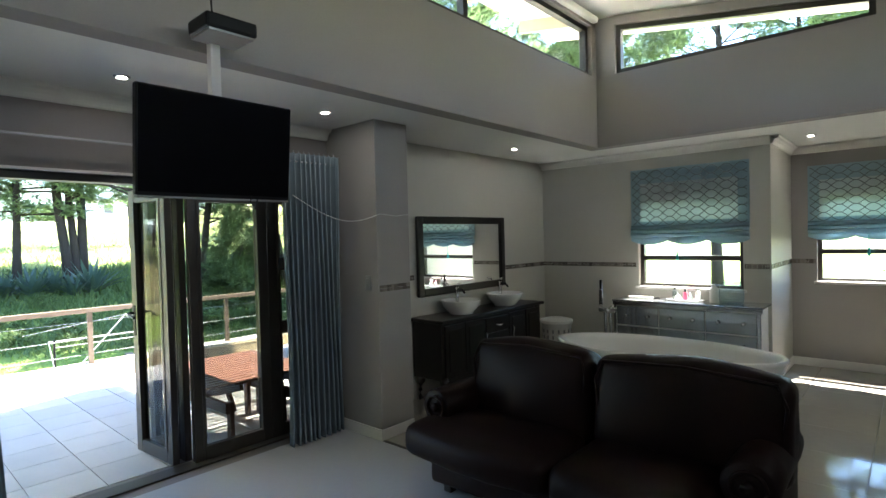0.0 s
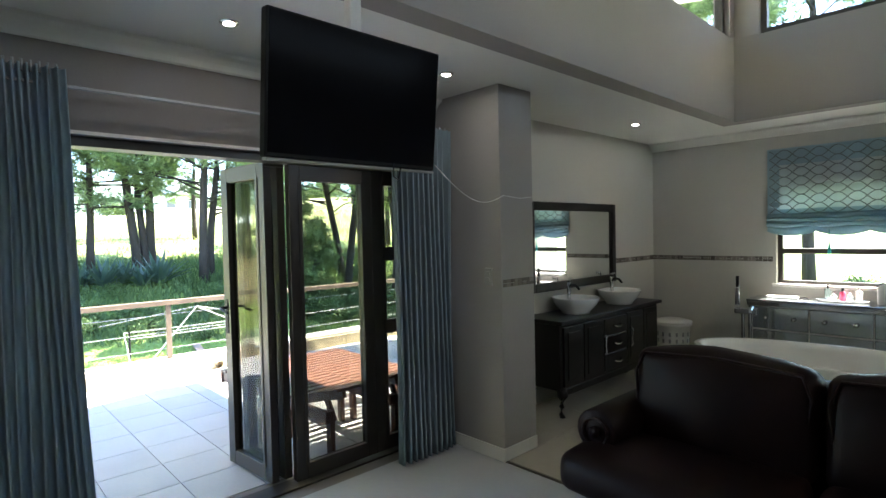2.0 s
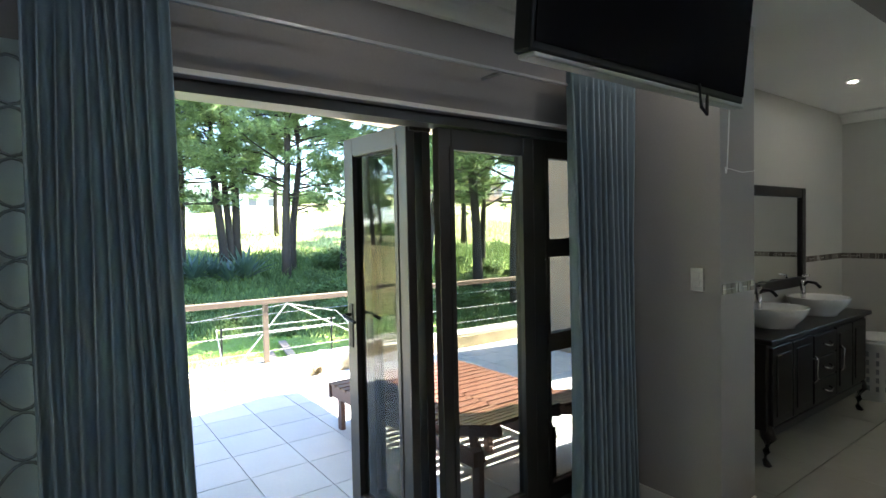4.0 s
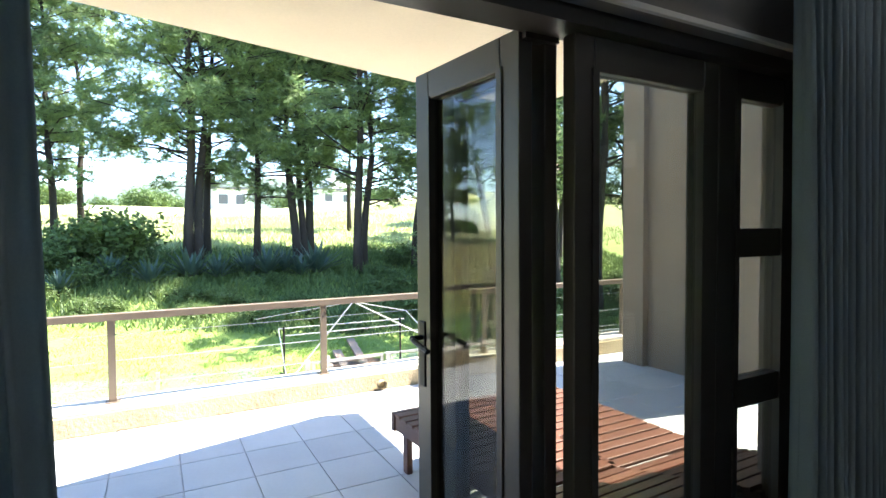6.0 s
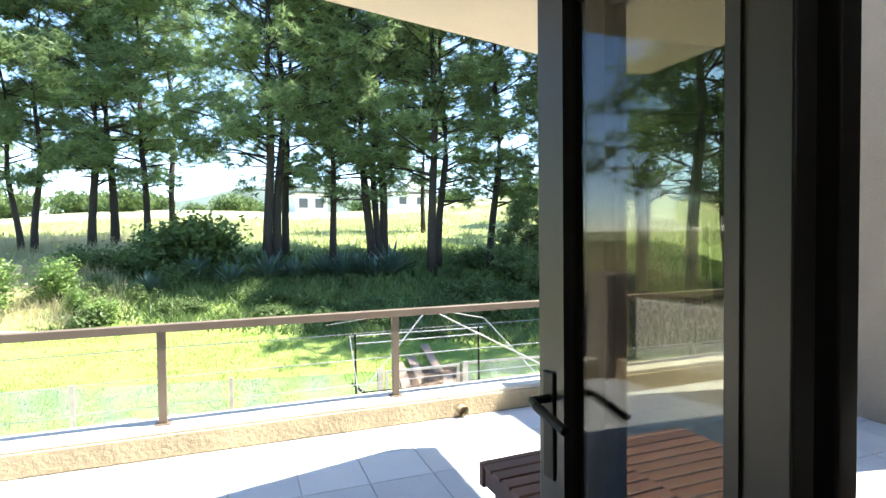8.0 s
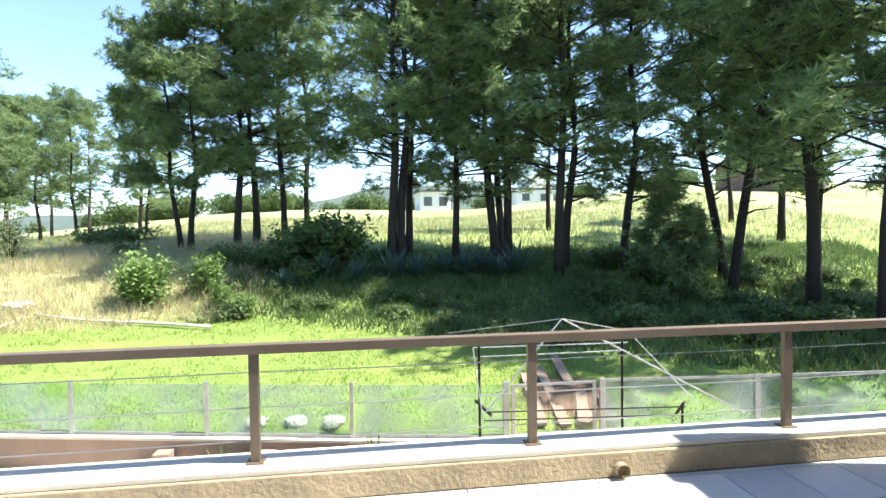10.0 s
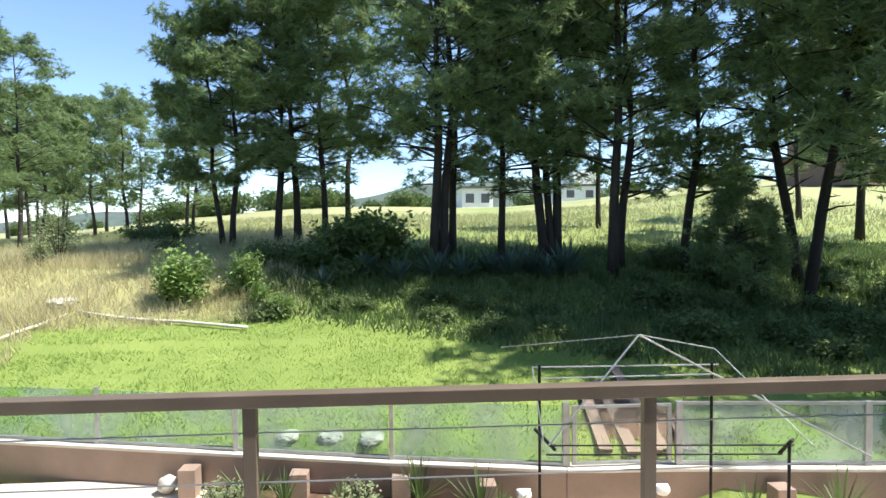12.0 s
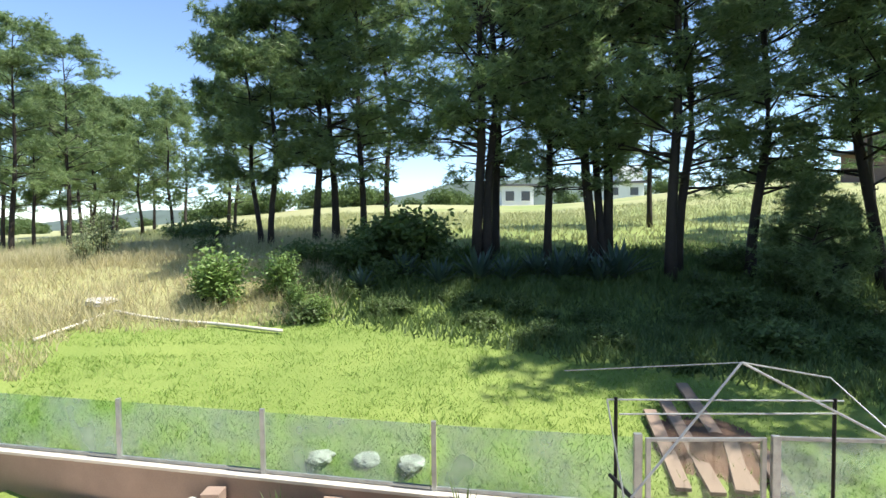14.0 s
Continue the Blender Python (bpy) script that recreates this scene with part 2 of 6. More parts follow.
def box(bm, x0, x1, y0, y1, z0, z1, m=None, bev=0.0, seg=2):
    r = bmesh.ops.create_cube(bm, size=1)
    vs = r["verts"]
    mm = Matrix.Translation(((x0 + x1) / 2, (y0 + y1) / 2, (z0 + z1) / 2)) @ Matrix.Diagonal((abs(x1 - x0), abs(y1 - y0), abs(z1 - z0), 1))
    bmesh.ops.transform(bm, matrix=mm, verts=vs)
    if bev:
        es = list({e for v in vs for e in v.link_edges})
        rb = bmesh.ops.bevel(bm, geom=es, offset=bev, segments=seg, affect="EDGES", profile=0.5)
        vs = list({v for f in rb["faces"] for v in f.verts} | {v for v in vs if v.is_valid})
    if m is not None:
        bmesh.ops.transform(bm, matrix=m, verts=vs)
    return vs


def boxes(*specs, bev=0.0):
    bm = bmesh.new()
    for s in specs:
        box(bm, *s, bev=bev)
    return bm


def tube(bm, pts, r, seg=8, r2=None, closed_ends=True):
    pts = [Vector(p) for p in pts]
    n = len(pts)
    rings = []
    for i, p in enumerate(pts):
        d = (pts[min(i + 1, n - 1)] - pts[max(i - 1, 0)]).normalized()
        q = d.to_track_quat("Z", "Y")
        rad = r if r2 is None else r + (r2 - r) * i / (n - 1)
        if isinstance(r, (list, tuple)):
            rad = r[i]
        rings.append([bm.verts.new(p + q @ Vector((rad * math.cos(a), rad * math.sin(a), 0))) for a in [2 * math.pi * k / seg for k in range(seg)]])
    for a, b in zip(rings, rings[1:]):
        for k in range(seg):
            bm.faces.new((a[k], a[(k + 1) % seg], b[(k + 1) % seg], b[k]))
    if closed_ends:
        bm.faces.new(rings[0][::-1])
        bm.faces.new(rings[-1])
    return bm


def lathe(profile, seg=32, cx=0, cy=0, sx=1.0, sy=1.0):
    bm = bmesh.new()
    rings = []
    for r, z in profile:
        rings.append([bm.verts.new((cx + sx * r * math.cos(2 * math.pi * k / seg), cy + sy * r * math.sin(2 * math.pi * k / seg), z)) for k in range(seg)])
    for a, b in zip(rings, rings[1:]):
        for k in range(seg):
            bm.faces.new((a[k], a[(k + 1) % seg], b[(k + 1) % seg], b[k]))
    bm.faces.new(rings[0][::-1])
    bm.faces.new(rings[-1])
    return bm


def thing(name, label, category, group="", at=(0, 0, 0)):
    ob = new(name)
    ob.location = at
    ob.empty_display_size = 0.1
    return tagged(ob, label, category, group)


def structure(name, bm, material, label, category, parent=None):
    return tagged(part(name, bm, material, parent), label, category, kind="structure")


# ---- structure: the room ----
CEIL, WX, BX, NY = 2.60, -4.62, -4.57, 6.51
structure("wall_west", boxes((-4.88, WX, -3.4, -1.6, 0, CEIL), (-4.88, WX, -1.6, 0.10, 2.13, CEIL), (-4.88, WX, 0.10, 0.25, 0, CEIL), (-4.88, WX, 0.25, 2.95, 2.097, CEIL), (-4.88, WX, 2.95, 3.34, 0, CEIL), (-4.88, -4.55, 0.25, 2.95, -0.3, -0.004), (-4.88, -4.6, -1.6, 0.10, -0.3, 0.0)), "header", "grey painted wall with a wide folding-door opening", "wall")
structure("wall_pier", boxes((WX - 0.01, -3.985, 2.98, 3.34, 0, CEIL)), "wall", "grey painted projecting wall between bedroom and bath", "wall")
structure("wall_bath_west", boxes((-4.82, BX, 3.34, 6.76, 0, CEIL)), "bathwall", "pale grey-beige bathroom wall behind the vanity", "wall")
structure("wall_bath_north", boxes((BX, -3.26, NY, 6.76, 0, CEIL), (-3.26, -2.13, NY, 6.76, 0, 0.98), (-3.26, -2.13, NY, 6.76, 1.98, CEIL), (-2.13, -1.87, NY, 6.76, 0, CEIL)), "bathwall", "pale grey-beige bathroom wall with a window", "wall")
structure("wall_return", boxes((-2.12, -1.87, 6.76, 7.95, 0, CEIL)), "bathwall", "pale return wall beside the recessed window bay", "wall")
structure("wall_north", boxes((-1.87, -1.62, 7.7, 7.95, 0, CEIL), (-1.62, -0.45, 7.7, 7.95, 0, 1.0), (-1.62, -0.45, 7.7, 7.95, 2.0, CEIL), (-0.45, 3.0, 7.7, 7.95, 0, CEIL)), "wall", "pale painted wall of the window bay", "wall")
structure("wall_east", boxes((2.8, 3.0, -3.4, 7.7, 0, CEIL)), "wall", "plain grey painted wall behind the walker", "wall")
structure("wall_south", boxes((-4.62, 2.8, -3.6, -3.4, 0, CEIL)), "wall", "plain grey painted end wall", "wall")
structure("floor_living", boxes((-4.55, 2.8, -3.4, 2.975, -0.3, 0)), "floor_liv", "smooth pale blue-grey screed floor", "floor")
bath_floor = structure("floor_bath", boxes((-4.57, 2.8, 2.995, 7.7, -0.3, -0.004)), "grout", "glossy cream tiled bathroom floor", "floor")
structure("floor_trim", boxes((-3.985, 2.8, 2.973, 2.997, -0.2, 0.004)), "alu", "dark metal strip between two floors", "trim")

# ceiling with a raised light well
WLX, WLY, WEX, WSY = -3.42, 5.80, 1.2, -2.0
structure("ceiling", boxes((-4.9, WLX - 0.15, -3.4, 6.76, CEIL, 2.72), (WLX - 0.15, -2.12, WLY + 0.15, 6.76, CEIL, 2.72), (-2.12, 3.0, WLY + 0.15, 7.95, CEIL, 2.72), (WEX, 3.0, -3.4, WLY + 0.15, CEIL, 2.72), (WLX - 0.15, WEX, -3.4, WSY, CEIL, 2.72)), "ceil", "white plastered lower ceiling", "ceiling")


def prism(bm, pts, y0=None, y1=None, x0=None, x1=None):
    """An outline extruded along y, or along x."""
    if y0 is not None:
        a = [bm.verts.new((p[0], y0, p[1])) for p in pts]
        b = [bm.verts.new((p[0], y1, p[1])) for p in pts]
    else:
        a = [bm.verts.new((x0, p[0], p[1])) for p in pts]
        b = [bm.verts.new((x1, p[0], p[1])) for p in pts]
    n = len(pts)
    bm.faces.new(a)
    bm.faces.new(b[::-1])
    for i in range(n):
        bm.faces.new((a[i], b[i], b[(i + 1) % n], a[(i + 1) % n]))
    bmesh.ops.recalc_face_normals(bm, faces=bm.faces)


def roofz(x):
    return 4.06 - 0.17 * (x - WLX)


structure("well_wall_west", boxes((WLX - 0.15, WLX, WSY, WLY, CEIL - 0.003, 3.38), (WLX - 0.15, WLX, 5.70, WLY, 3.38, 4.02), (WLX - 0.15, WLX, WSY, WLY, 3.93, 4.03), (WLX - 0.15, WLX, WSY, -1.5, 3.38, 3.93)), "beam", "taupe upstand wall under the high window", "wall")
bm = bmesh.new()
prism(bm, [(WLX - 0.15, CEIL - 0.003), (WEX, CEIL - 0.003), (WEX, 3.36), (WLX - 0.15, 3.38)], y0=WLY, y1=WLY + 0.15)
prism(bm, [(WLX - 0.15, 3.38), (-3.2, 3.38), (-3.2, roofz(-3.2) - 0.02), (WLX - 0.15, roofz(WLX) - 0.02)], y0=WLY, y1=WLY + 0.15)
prism(bm, [(-0.98, 3.36), (WEX, 3.36), (WEX, roofz(WEX)), (-0.98, roofz(-0.98))], y0=WLY, y1=WLY + 0.15)
prism(bm, [(-3.2, 3.915), (-0.98, 3.545), (-0.98, roofz(-0.98) - 0.01), (-3.2, roofz(-3.2) - 0.01)], y0=WLY, y1=WLY + 0.15)
structure("well_wall_north", bm, "beam", "taupe upstand wall with a slanted high window", "wall")
# unseen side, made up with an unglazed gap for the fill lamp
structure("well_wall_east", boxes((WEX, WEX + 0.15, WSY - 0.15, WLY + 0.15, 2.72, 2.80), (WEX, WEX + 0.15, WSY - 0.15, -1.7, 2.80, 4.0), (WEX, WEX + 0.15, 5.4, WLY + 0.15, 2.80, 4.0)), "beam", "unseen wall of the light well, left open for the fill lamp", "wall")
structure("well_wall_south", boxes((WLX - 0.15, WEX, WSY - 0.15, WSY, CEIL - 0.003, 4.05)), "beam", "plain wall of the light well", "wall")
bm = bmesh.new()
prism(bm, [(WLX - 0.9, roofz(WLX - 0.9)), (WEX + 0.5, roofz(WEX + 0.5)), (WEX + 0.5, roofz(WEX + 0.5) + 0.15), (WLX - 0.9, roofz(WLX - 0.9) + 0.15)], y0=WSY - 0.6, y1=WLY + 0.75)
structure("ceiling_high", bm, "ceil", "white sloping ceiling over the light well", "ceiling")
bm = bmesh.new()
for k in range(5):
    y = 1.0 + k * 1.15
    prism(bm, [(WLX - 0.88, roofz(WLX - 0.88) - 0.14), (WLX - 0.16, roofz(WLX - 0.16) - 0.14), (WLX - 0.16, roofz(WLX - 0.16) - 0.002), (WLX - 0.88, roofz(WLX - 0.88) - 0.002)], y0=y, y1=y + 0.06)
structure("roof_rafter", bm, "soffit", "pale rafters under the roof overhang", "rafter")


def cove(name, pts):
    """A coved cornice that follows the ceiling; pts: x, y corners with the room on the right of the way."""
    bm = bmesh.new()
    prof = [(0.0, 0.0), (0.085, 0.0), (0.08, -0.018), (0.052, -0.030), (0.030, -0.052), (0.016, -0.080), (0.0, -0.088)]
    for (x0, y0), (x1, y1) in zip(pts, pts[1:]):
        d = Vector((x1 - x0, y1 - y0, 0)).normalized()
        nrm = Vector((d.y, -d.x, 0))
        a = [bm.verts.new(Vector((x0, y0, CEIL - 0.002)) + nrm * p + d * 0 + Vector((0, 0, q))) for p, q in prof]
        b = [bm.verts.new(Vector((x1, y1, CEIL - 0.002)) + nrm * p + Vector((0, 0, q))) for p, q in prof]
        n = len(prof)
        for i in range(n):
            bm.faces.new((a[i], a[(i + 1) % n], b[(i + 1) % n], b[i]))
    bmesh.ops.recalc_face_normals(bm, faces=bm.faces)
    structure(name, bm, "cornice", "white coved plaster cornice", "cornice")


cove("cornice_bath", [(BX + 0.002, NY - 0.002), (-1.868, NY - 0.002), (-1.868, 7.698), (2.798, 7.698)])
cove("cornice_living", [(WX + 0.002, -3.398), (WX + 0.002, 2.978)])
bm = bmesh.new()
box(bm, WLX + 0.002, WLX + 0.07, WSY, WLY - 0.07, 3.955, 4.02, bev=0.015)
structure("cornice_high", bm, "cornice", "white cornice under the sloping ceiling", "cornice")
structure("baseboard", boxes((WX, -3.985, 2.966, 2.979, 0, 0.09), (-3.985, -3.972, 2.966, 3.335, 0, 0.09), (-1.868, -1.856, 6.52, 7.69, 0, 0.10), (-1.856, 2.79, 7.686, 7.698, 0, 0.10)), "cornice", "pale skirting board along the wall", "baseboard")


# ---- windows ----
def window(name, x0, x1, y, z0, z1, bars, label):
    """A window in a wall that faces y, with a frame, its panes and its cross bars."""
    root = tagged(new(name), label, "window", kind="structure")
    root.location = ((x0 + x1) / 2, y + 0.1, z0)
    ox, oy, oz = root.location
    f = 0.045
    bm = bmesh.new()
    for b in ((x0, x0 + f, z0, z1), (x1 - f, x1, z0, z1), (x0 + f, x1 - f, z0, z0 + f), (x0 + f, x1 - f, z1 - f, z1)):
        box(bm, b[0] - ox, b[1] - ox, -0.035, 0.035, b[2] - oz, b[3] - oz)
    part("window_frame", bm, "alu", root)
    for zb, th in bars:
        part("transom", boxes((x0 + f - ox, x1 - f - ox, -0.04, 0.04, zb - oz, zb + th - oz), bev=0.004), "alu", root)
    zs = [z0 + f] + [v for zb, th in bars for v in (zb, zb + th)] + [z1 - f]
    for a, b in zip(zs[::2], zs[1::2]):
        p = part("pane", boxes((x0 + f - ox, x1 - f - ox, -0.003, 0.003, a - oz, b - oz)), "winglass", root)
        p.visible_shadow = False
    part("window_sill", boxes((x0 - ox - 0.03, x1 - ox + 0.03, -0.13, -0.04, -0.02, 0.012), bev=0.004), "cornice", root, "white tiled sill")
    return root


window("window_1", -3.26, -2.13, NY, 0.98, 1.98, [(1.30, 0.055)], "dark aluminium bathroom window, lower sash open to daylight")
window("window_2", -1.62, -0.45, 7.7, 1.0, 2.0, [(1.33, 0.055)], "dark aluminium window in the bay, half covered by a blind")

win3 = tagged(new("window_3"), "long dark-framed high window in the light well", "window", kind="structure")
part("window_frame", boxes((WLX - 0.12, WLX - 0.05, -1.5, 5.70, 3.38, 3.43), (WLX - 0.12, WLX - 0.05, -1.5, 5.70, 3.88, 3.93), (WLX - 0.12, WLX - 0.05, 5.65, 5.70, 3.43, 3.88), (WLX - 0.12, WLX - 0.05, -1.5, -1.45, 3.43, 3.88)), "alu", win3)
for y in (3.52, 1.35, -0.8):
    part("mullion", boxes((WLX - 0.12, WLX - 0.05, y, y + 0.055, 3.43, 3.88)), "alu", win3)
for a, b in ((3.575, 5.65), (1.405, 3.52), (-0.745, 1.35), (-1.45, -0.8)):
    p = part("pane", boxes((WLX - 0.088, WLX - 0.082, a, b, 3.43, 3.88)), "winglass", win3)
    p.visible_shadow = False
win4 = tagged(new("window_4"), "slanted dark-framed high window in the light well", "window", kind="structure")
bm = bmesh.new()
for a, b in (((-3.2, 3.38), (-0.98, 3.36)), ((-3.2, 3.865), (-0.98, 3.495))):
    prism(bm, [a, b, (b[0], b[1] + 0.05), (a[0], a[1] + 0.05)], y0=WLY + 0.04, y1=WLY + 0.11)
prism(bm, [(-3.2, 3.43), (-3.15, 3.43), (-3.15, 3.86), (-3.2, 3.865)], y0=WLY + 0.04, y1=WLY + 0.11)
prism(bm, [(-1.03, 3.41), (-0.98, 3.41), (-0.98, 3.495), (-1.03, 3.50)], y0=WLY + 0.04, y1=WLY + 0.11)
part("window_frame", bm, "alu", win4)
bm = bmesh.new()
prism(bm, [(-3.15, 3.43), (-1.03, 3.41), (-1.03, 3.503), (-3.15, 3.857)], y0=WLY + 0.072, y1=WLY + 0.078)
p = part("pane", bm, "winglass", win4)
p.visible_shadow = False
bm = bmesh.new()
win5 = tagged(new("window_5"), "full-height dark-framed side window behind the curtain", "window", kind="structure")
part("window_frame", boxes((-4.80, -4.72, -1.6, -1.54, 0, 2.13), (-4.80, -4.72, 0.04, 0.10, 0, 2.13), (-4.80, -4.72, -1.54, 0.04, 2.07, 2.13), (-4.80, -4.72, -1.54, 0.04, 0, 0.06)), "alu", win5)
p = part("pane", boxes((-4.765, -4.759, -1.54, 0.04, 0.06, 2.07)), "glass", win5)
p.visible_shadow = False


# ---- folding doors ----
door = tagged(new("door_1"), "dark bronze folding glass door, standing open", "door", kind="structure")
DX0, DX1 = -4.77, -4.69
part("door_frame", boxes((DX0 - 0.02, DX1 + 0.02, 0.25, 2.95, 2.05, 2.097), (DX0, DX1, 0.25, 0.30, 0, 2.05), (DX0, DX1, 2.90, 2.95, 0, 2.05)), "alu", door)
part("threshold", boxes((DX0 - 0.03, DX1 + 0.03, 0.25, 2.95, -0.003, 0.012), bev=0.003), "alu", door)
structure("door_trim", boxes((WX, WX + 0.016, 0.25, 2.75, 2.097, 2.113)), "cornice", "white strip above the door frame", "trim")


def leaf(a, b, rails=(), handle=False, z0=0.02, z1=2.065, stile=0.085, thick=0.05):
    """A glazed door leaf between the plan points a and b."""
    a, b = Vector((*a, 0)), Vector((*b, 0))
    w = (b - a).length
    ang = math.atan2(b.y - a.y, b.x - a.x)
    root = new("door_leaf")
    root.parent = door
    root.matrix_basis = Matrix.Translation(a) @ Matrix.Rotation(ang, 4, "Z")
    t = thick / 2
    bm = boxes((0, stile, -t, t, z0, z1), (w - stile, w, -t, t, z0, z1), (stile, w - stile, -t, t, z0, z0 + 0.10), (stile, w - stile, -t, t, z1 - 0.10, z1), bev=0.004)
    for r, h in rails:
        box(bm, stile, w - stile, -t, t, r, r + h)
    for x in (stile, w - stile):
        box(bm, x - 0.012, x + 0.012, -t - 0.006, t + 0.006, z0 + 0.09, z1 - 0.09)
    f = part("frame", bm, "alu", root)
    g = part("pane", boxes((stile, w - stile, -0.004, 0.004, z0 + 0.1, z1 - 0.1)), "glass", root)
    g.visible_shadow = False
    if handle:
        for s in (-1, 1):
            bm = boxes((w - 0.062, w - 0.024, s * t - 0.006 * (s < 0) * 1.0, s * (t + 0.008), 0.93, 1.17), bev=0.003)
            tube(bm, [(w - 0.043, s * t, 1.11), (w - 0.043, s * (t + 0.05), 1.11), (w - 0.07, s * (t + 0.058), 1.108), (w - 0.165, s * (t + 0.058), 1.085)], 0.010, 8)
            part("handle", bm, "plastic_black", root, "black lever handle")
        bm = bmesh.new()
        tube(bm, [(w - 0.043, -t - 0.012, 0.97), (w - 0.043, -t - 0.035, 0.965), (w - 0.043, -t - 0.037, 0.93), (w - 0.05, -t - 0.037, 0.90)], 0.006, 6)
        part("key", bm, "steel", root, "small key hanging in the lock")
    return root


leaf((-4.80, 1.695), (-5.365, 1.645), handle=True)
leaf((-4.80, 1.785), (-5.355, 1.745))
leaf((-4.735, 1.795), (-4.735, 2.425), stile=0.075, z1=2.047)
leaf((-4.735, 2.425), (-4.735, 2.90), rails=((1.40, 0.10), (0.87, 0.10)), stile=0.10, z1=2.047)
bm = boxes((-4.82, -4.78, 1.68, 1.80, 2.035, 2.06))
part("hinge_carrier", bm, "alu", door)


# ---- curtains ----
def curtain(name, y0, y1, x, z0, z1, folds, depth, mname, label, flare=0.0):
    rows, cols = 26, folds * 10
    verts, faces = [], []
    rng = random.Random(hash(len(name) * 7 + folds) % 1000)
    ph = [rng.uniform(-0.5, 0.5) for _ in range(folds + 2)]
    for i in range(rows + 1):
        v = i / rows
        z = z0 + (z1 - z0) * v
        for j in range(cols + 1):
            u = j / cols
            k = u * folds
            w = ph[int(k)] * (1 - k % 1) + ph[min(int(k) + 1, folds)] * (k % 1)
            s = math.sin(2 * math.pi * k + w * (1 - v) * 2.0)
            am = depth * (0.62 + 0.38 * (1 - v)) * (1 + 0.35 * w)
            y = y0 + (y1 - y0) * u + flare * (1 - v) * (u - 0.3) + 0.008 * math.sin(9 * u + 5 * v)
            verts.append((x + am * s + 0.012 * math.sin(3 * v + 4 * u), y + 0.25 * am * math.cos(2 * math.pi * k), z))
    c = cols + 1
    for i in range(rows):
        for j in range(cols):
            faces.append((i * c + j, i * c + j + 1, (i + 1) * c + j + 1, (i + 1) * c + j))
    ob = thing(name, label, "curtain", "curtains at the folding door", at=(x, (y0 + y1) / 2, z0))
    vs = np.array(verts) - np.array(ob.location)
    d = raw("drape", vs, faces, mname, ob, smooth=True)
    so = d.modifiers.new("cloth", "SOLIDIFY")
    so.thickness = 0.004
    for k in range(folds):
        yy = y0 + (y1 - y0) * (k + 0.5) / folds - ob.location.y
        part("hook", tube(bmesh.new(), [(-0.012, yy, z1 - z0 - 0.03), (-0.012, yy, z1 - z0 + 0.02)], 0.006, 6), "steel", ob)
    return ob


curtain("curtain", 2.42, 2.955, -4.455, 0.012, 2.345, 11, 0.05, "curtain", "pleated dusty-blue curtain gathered beside the door", 0.0)
curtain("curtain", 0.27, 0.60, -4.44, 0.012, 2.345, 11, 0.038, "curtain", "pleated dusty-blue curtain pulled to the side", 0.10)
rod = thing("curtain_track", "thin grey curtain track above the folding door", "curtain track", at=(-4.475, 1.4, 2.272))
part("track", boxes((-0.008, 0.008, -2.9, 1.56, 0.0, 0.014), bev=0.003), "steel", rod)
for y in (-2.4, -0.9, 0.6, 1.45):
    part("bracket", boxes((-0.145, -0.008, y - 0.01, y + 0.01, 0.002, 0.012)), "steel", rod)


# ---- veranda ----
veranda = structure("floor_veranda", boxes((-8.26, -4.88, -1.75, 6.6, -0.35, -0.012)), "grout", "grey slate-look veranda paving with pale joints", "floor")
structure("veranda_base", boxes((-8.52, -8.262, -2.0, 6.85, -2.6, -0.002), (-8.26, -4.9, 6.602, 6.85, -2.6, -0.002), (-8.262, -4.9, -2.0, -1.752, -2.6, -0.002)), "stucco", "plastered base wall under the veranda", "wall")
structure("kerb_west", boxes((-8.52, -8.25, -2.0, 6.85, 0.0, 0.155), bev=0.008), "stucco_ochre", "rough ochre plastered kerb along the veranda edge", "kerb")
structure("kerb_coping", boxes((-8.54, -8.265, -2.0, 6.85, 0.157, 0.19), bev=0.006), "coping", "pale smooth top of the veranda kerb", "kerb")
structure("kerb_south", boxes((-8.25, -4.9, -2.0, -1.75, 0.0, 0.19), bev=0.008), "stucco_ochre", "rough ochre plastered kerb at the veranda side", "kerb")
structure("veranda_pillar", boxes((-8.56, -8.14, -2.06, -1.62, 0.0, 1.05), bev=0.012), "stucco", "square plastered pillar at the railing corner", "pillar")
structure("veranda_wall_north", boxes((-7.88, -6.2, 5.5, 5.75, -2.6, 4.2)), "stucco", "tall taupe plastered wall closing the veranda", "wall")
structure("veranda_pilaster", boxes((-7.9, -7.62, 5.42, 5.498, 0, 4.2)), "stucco", "narrow plastered pilaster on the veranda wall", "wall")
structure("side_wall", boxes((-11.2, -4.9, -4.5, -4.25, -2.6, 0.42), bev=0.01), "coping", "pale grey plastered wall beside the veranda", "wall")
structure("boundary_wall", boxes((-9.0, -4.85, 8.6, 8.8, -2.4, 3.4)), "stucco", "sunlit rough plastered wall beyond the veranda", "wall")
bm = bmesh.new()
prof = [(-4.88, -2.3), (-4.88, 3.79), (-7.43, 3.79), (-7.50, 3.54), (-6.04, -2.3)]
a = [bm.verts.new((x, y, 2.62)) for x, y in prof]
b = [bm.verts.new((x, y, 2.72)) for x, y in prof]
bm.faces.new(a)
bm.faces.new(b[::-1])
for i in range(5):
    bm.faces.new((a[i], b[i], b[(i + 1) % 5], a[(i + 1) % 5]))
bmesh.ops.recalc_face_normals(bm, faces=bm.faces)
structure("veranda_roof", bm, "soffit", "cream plastered soffit of the veranda roof", "roof")
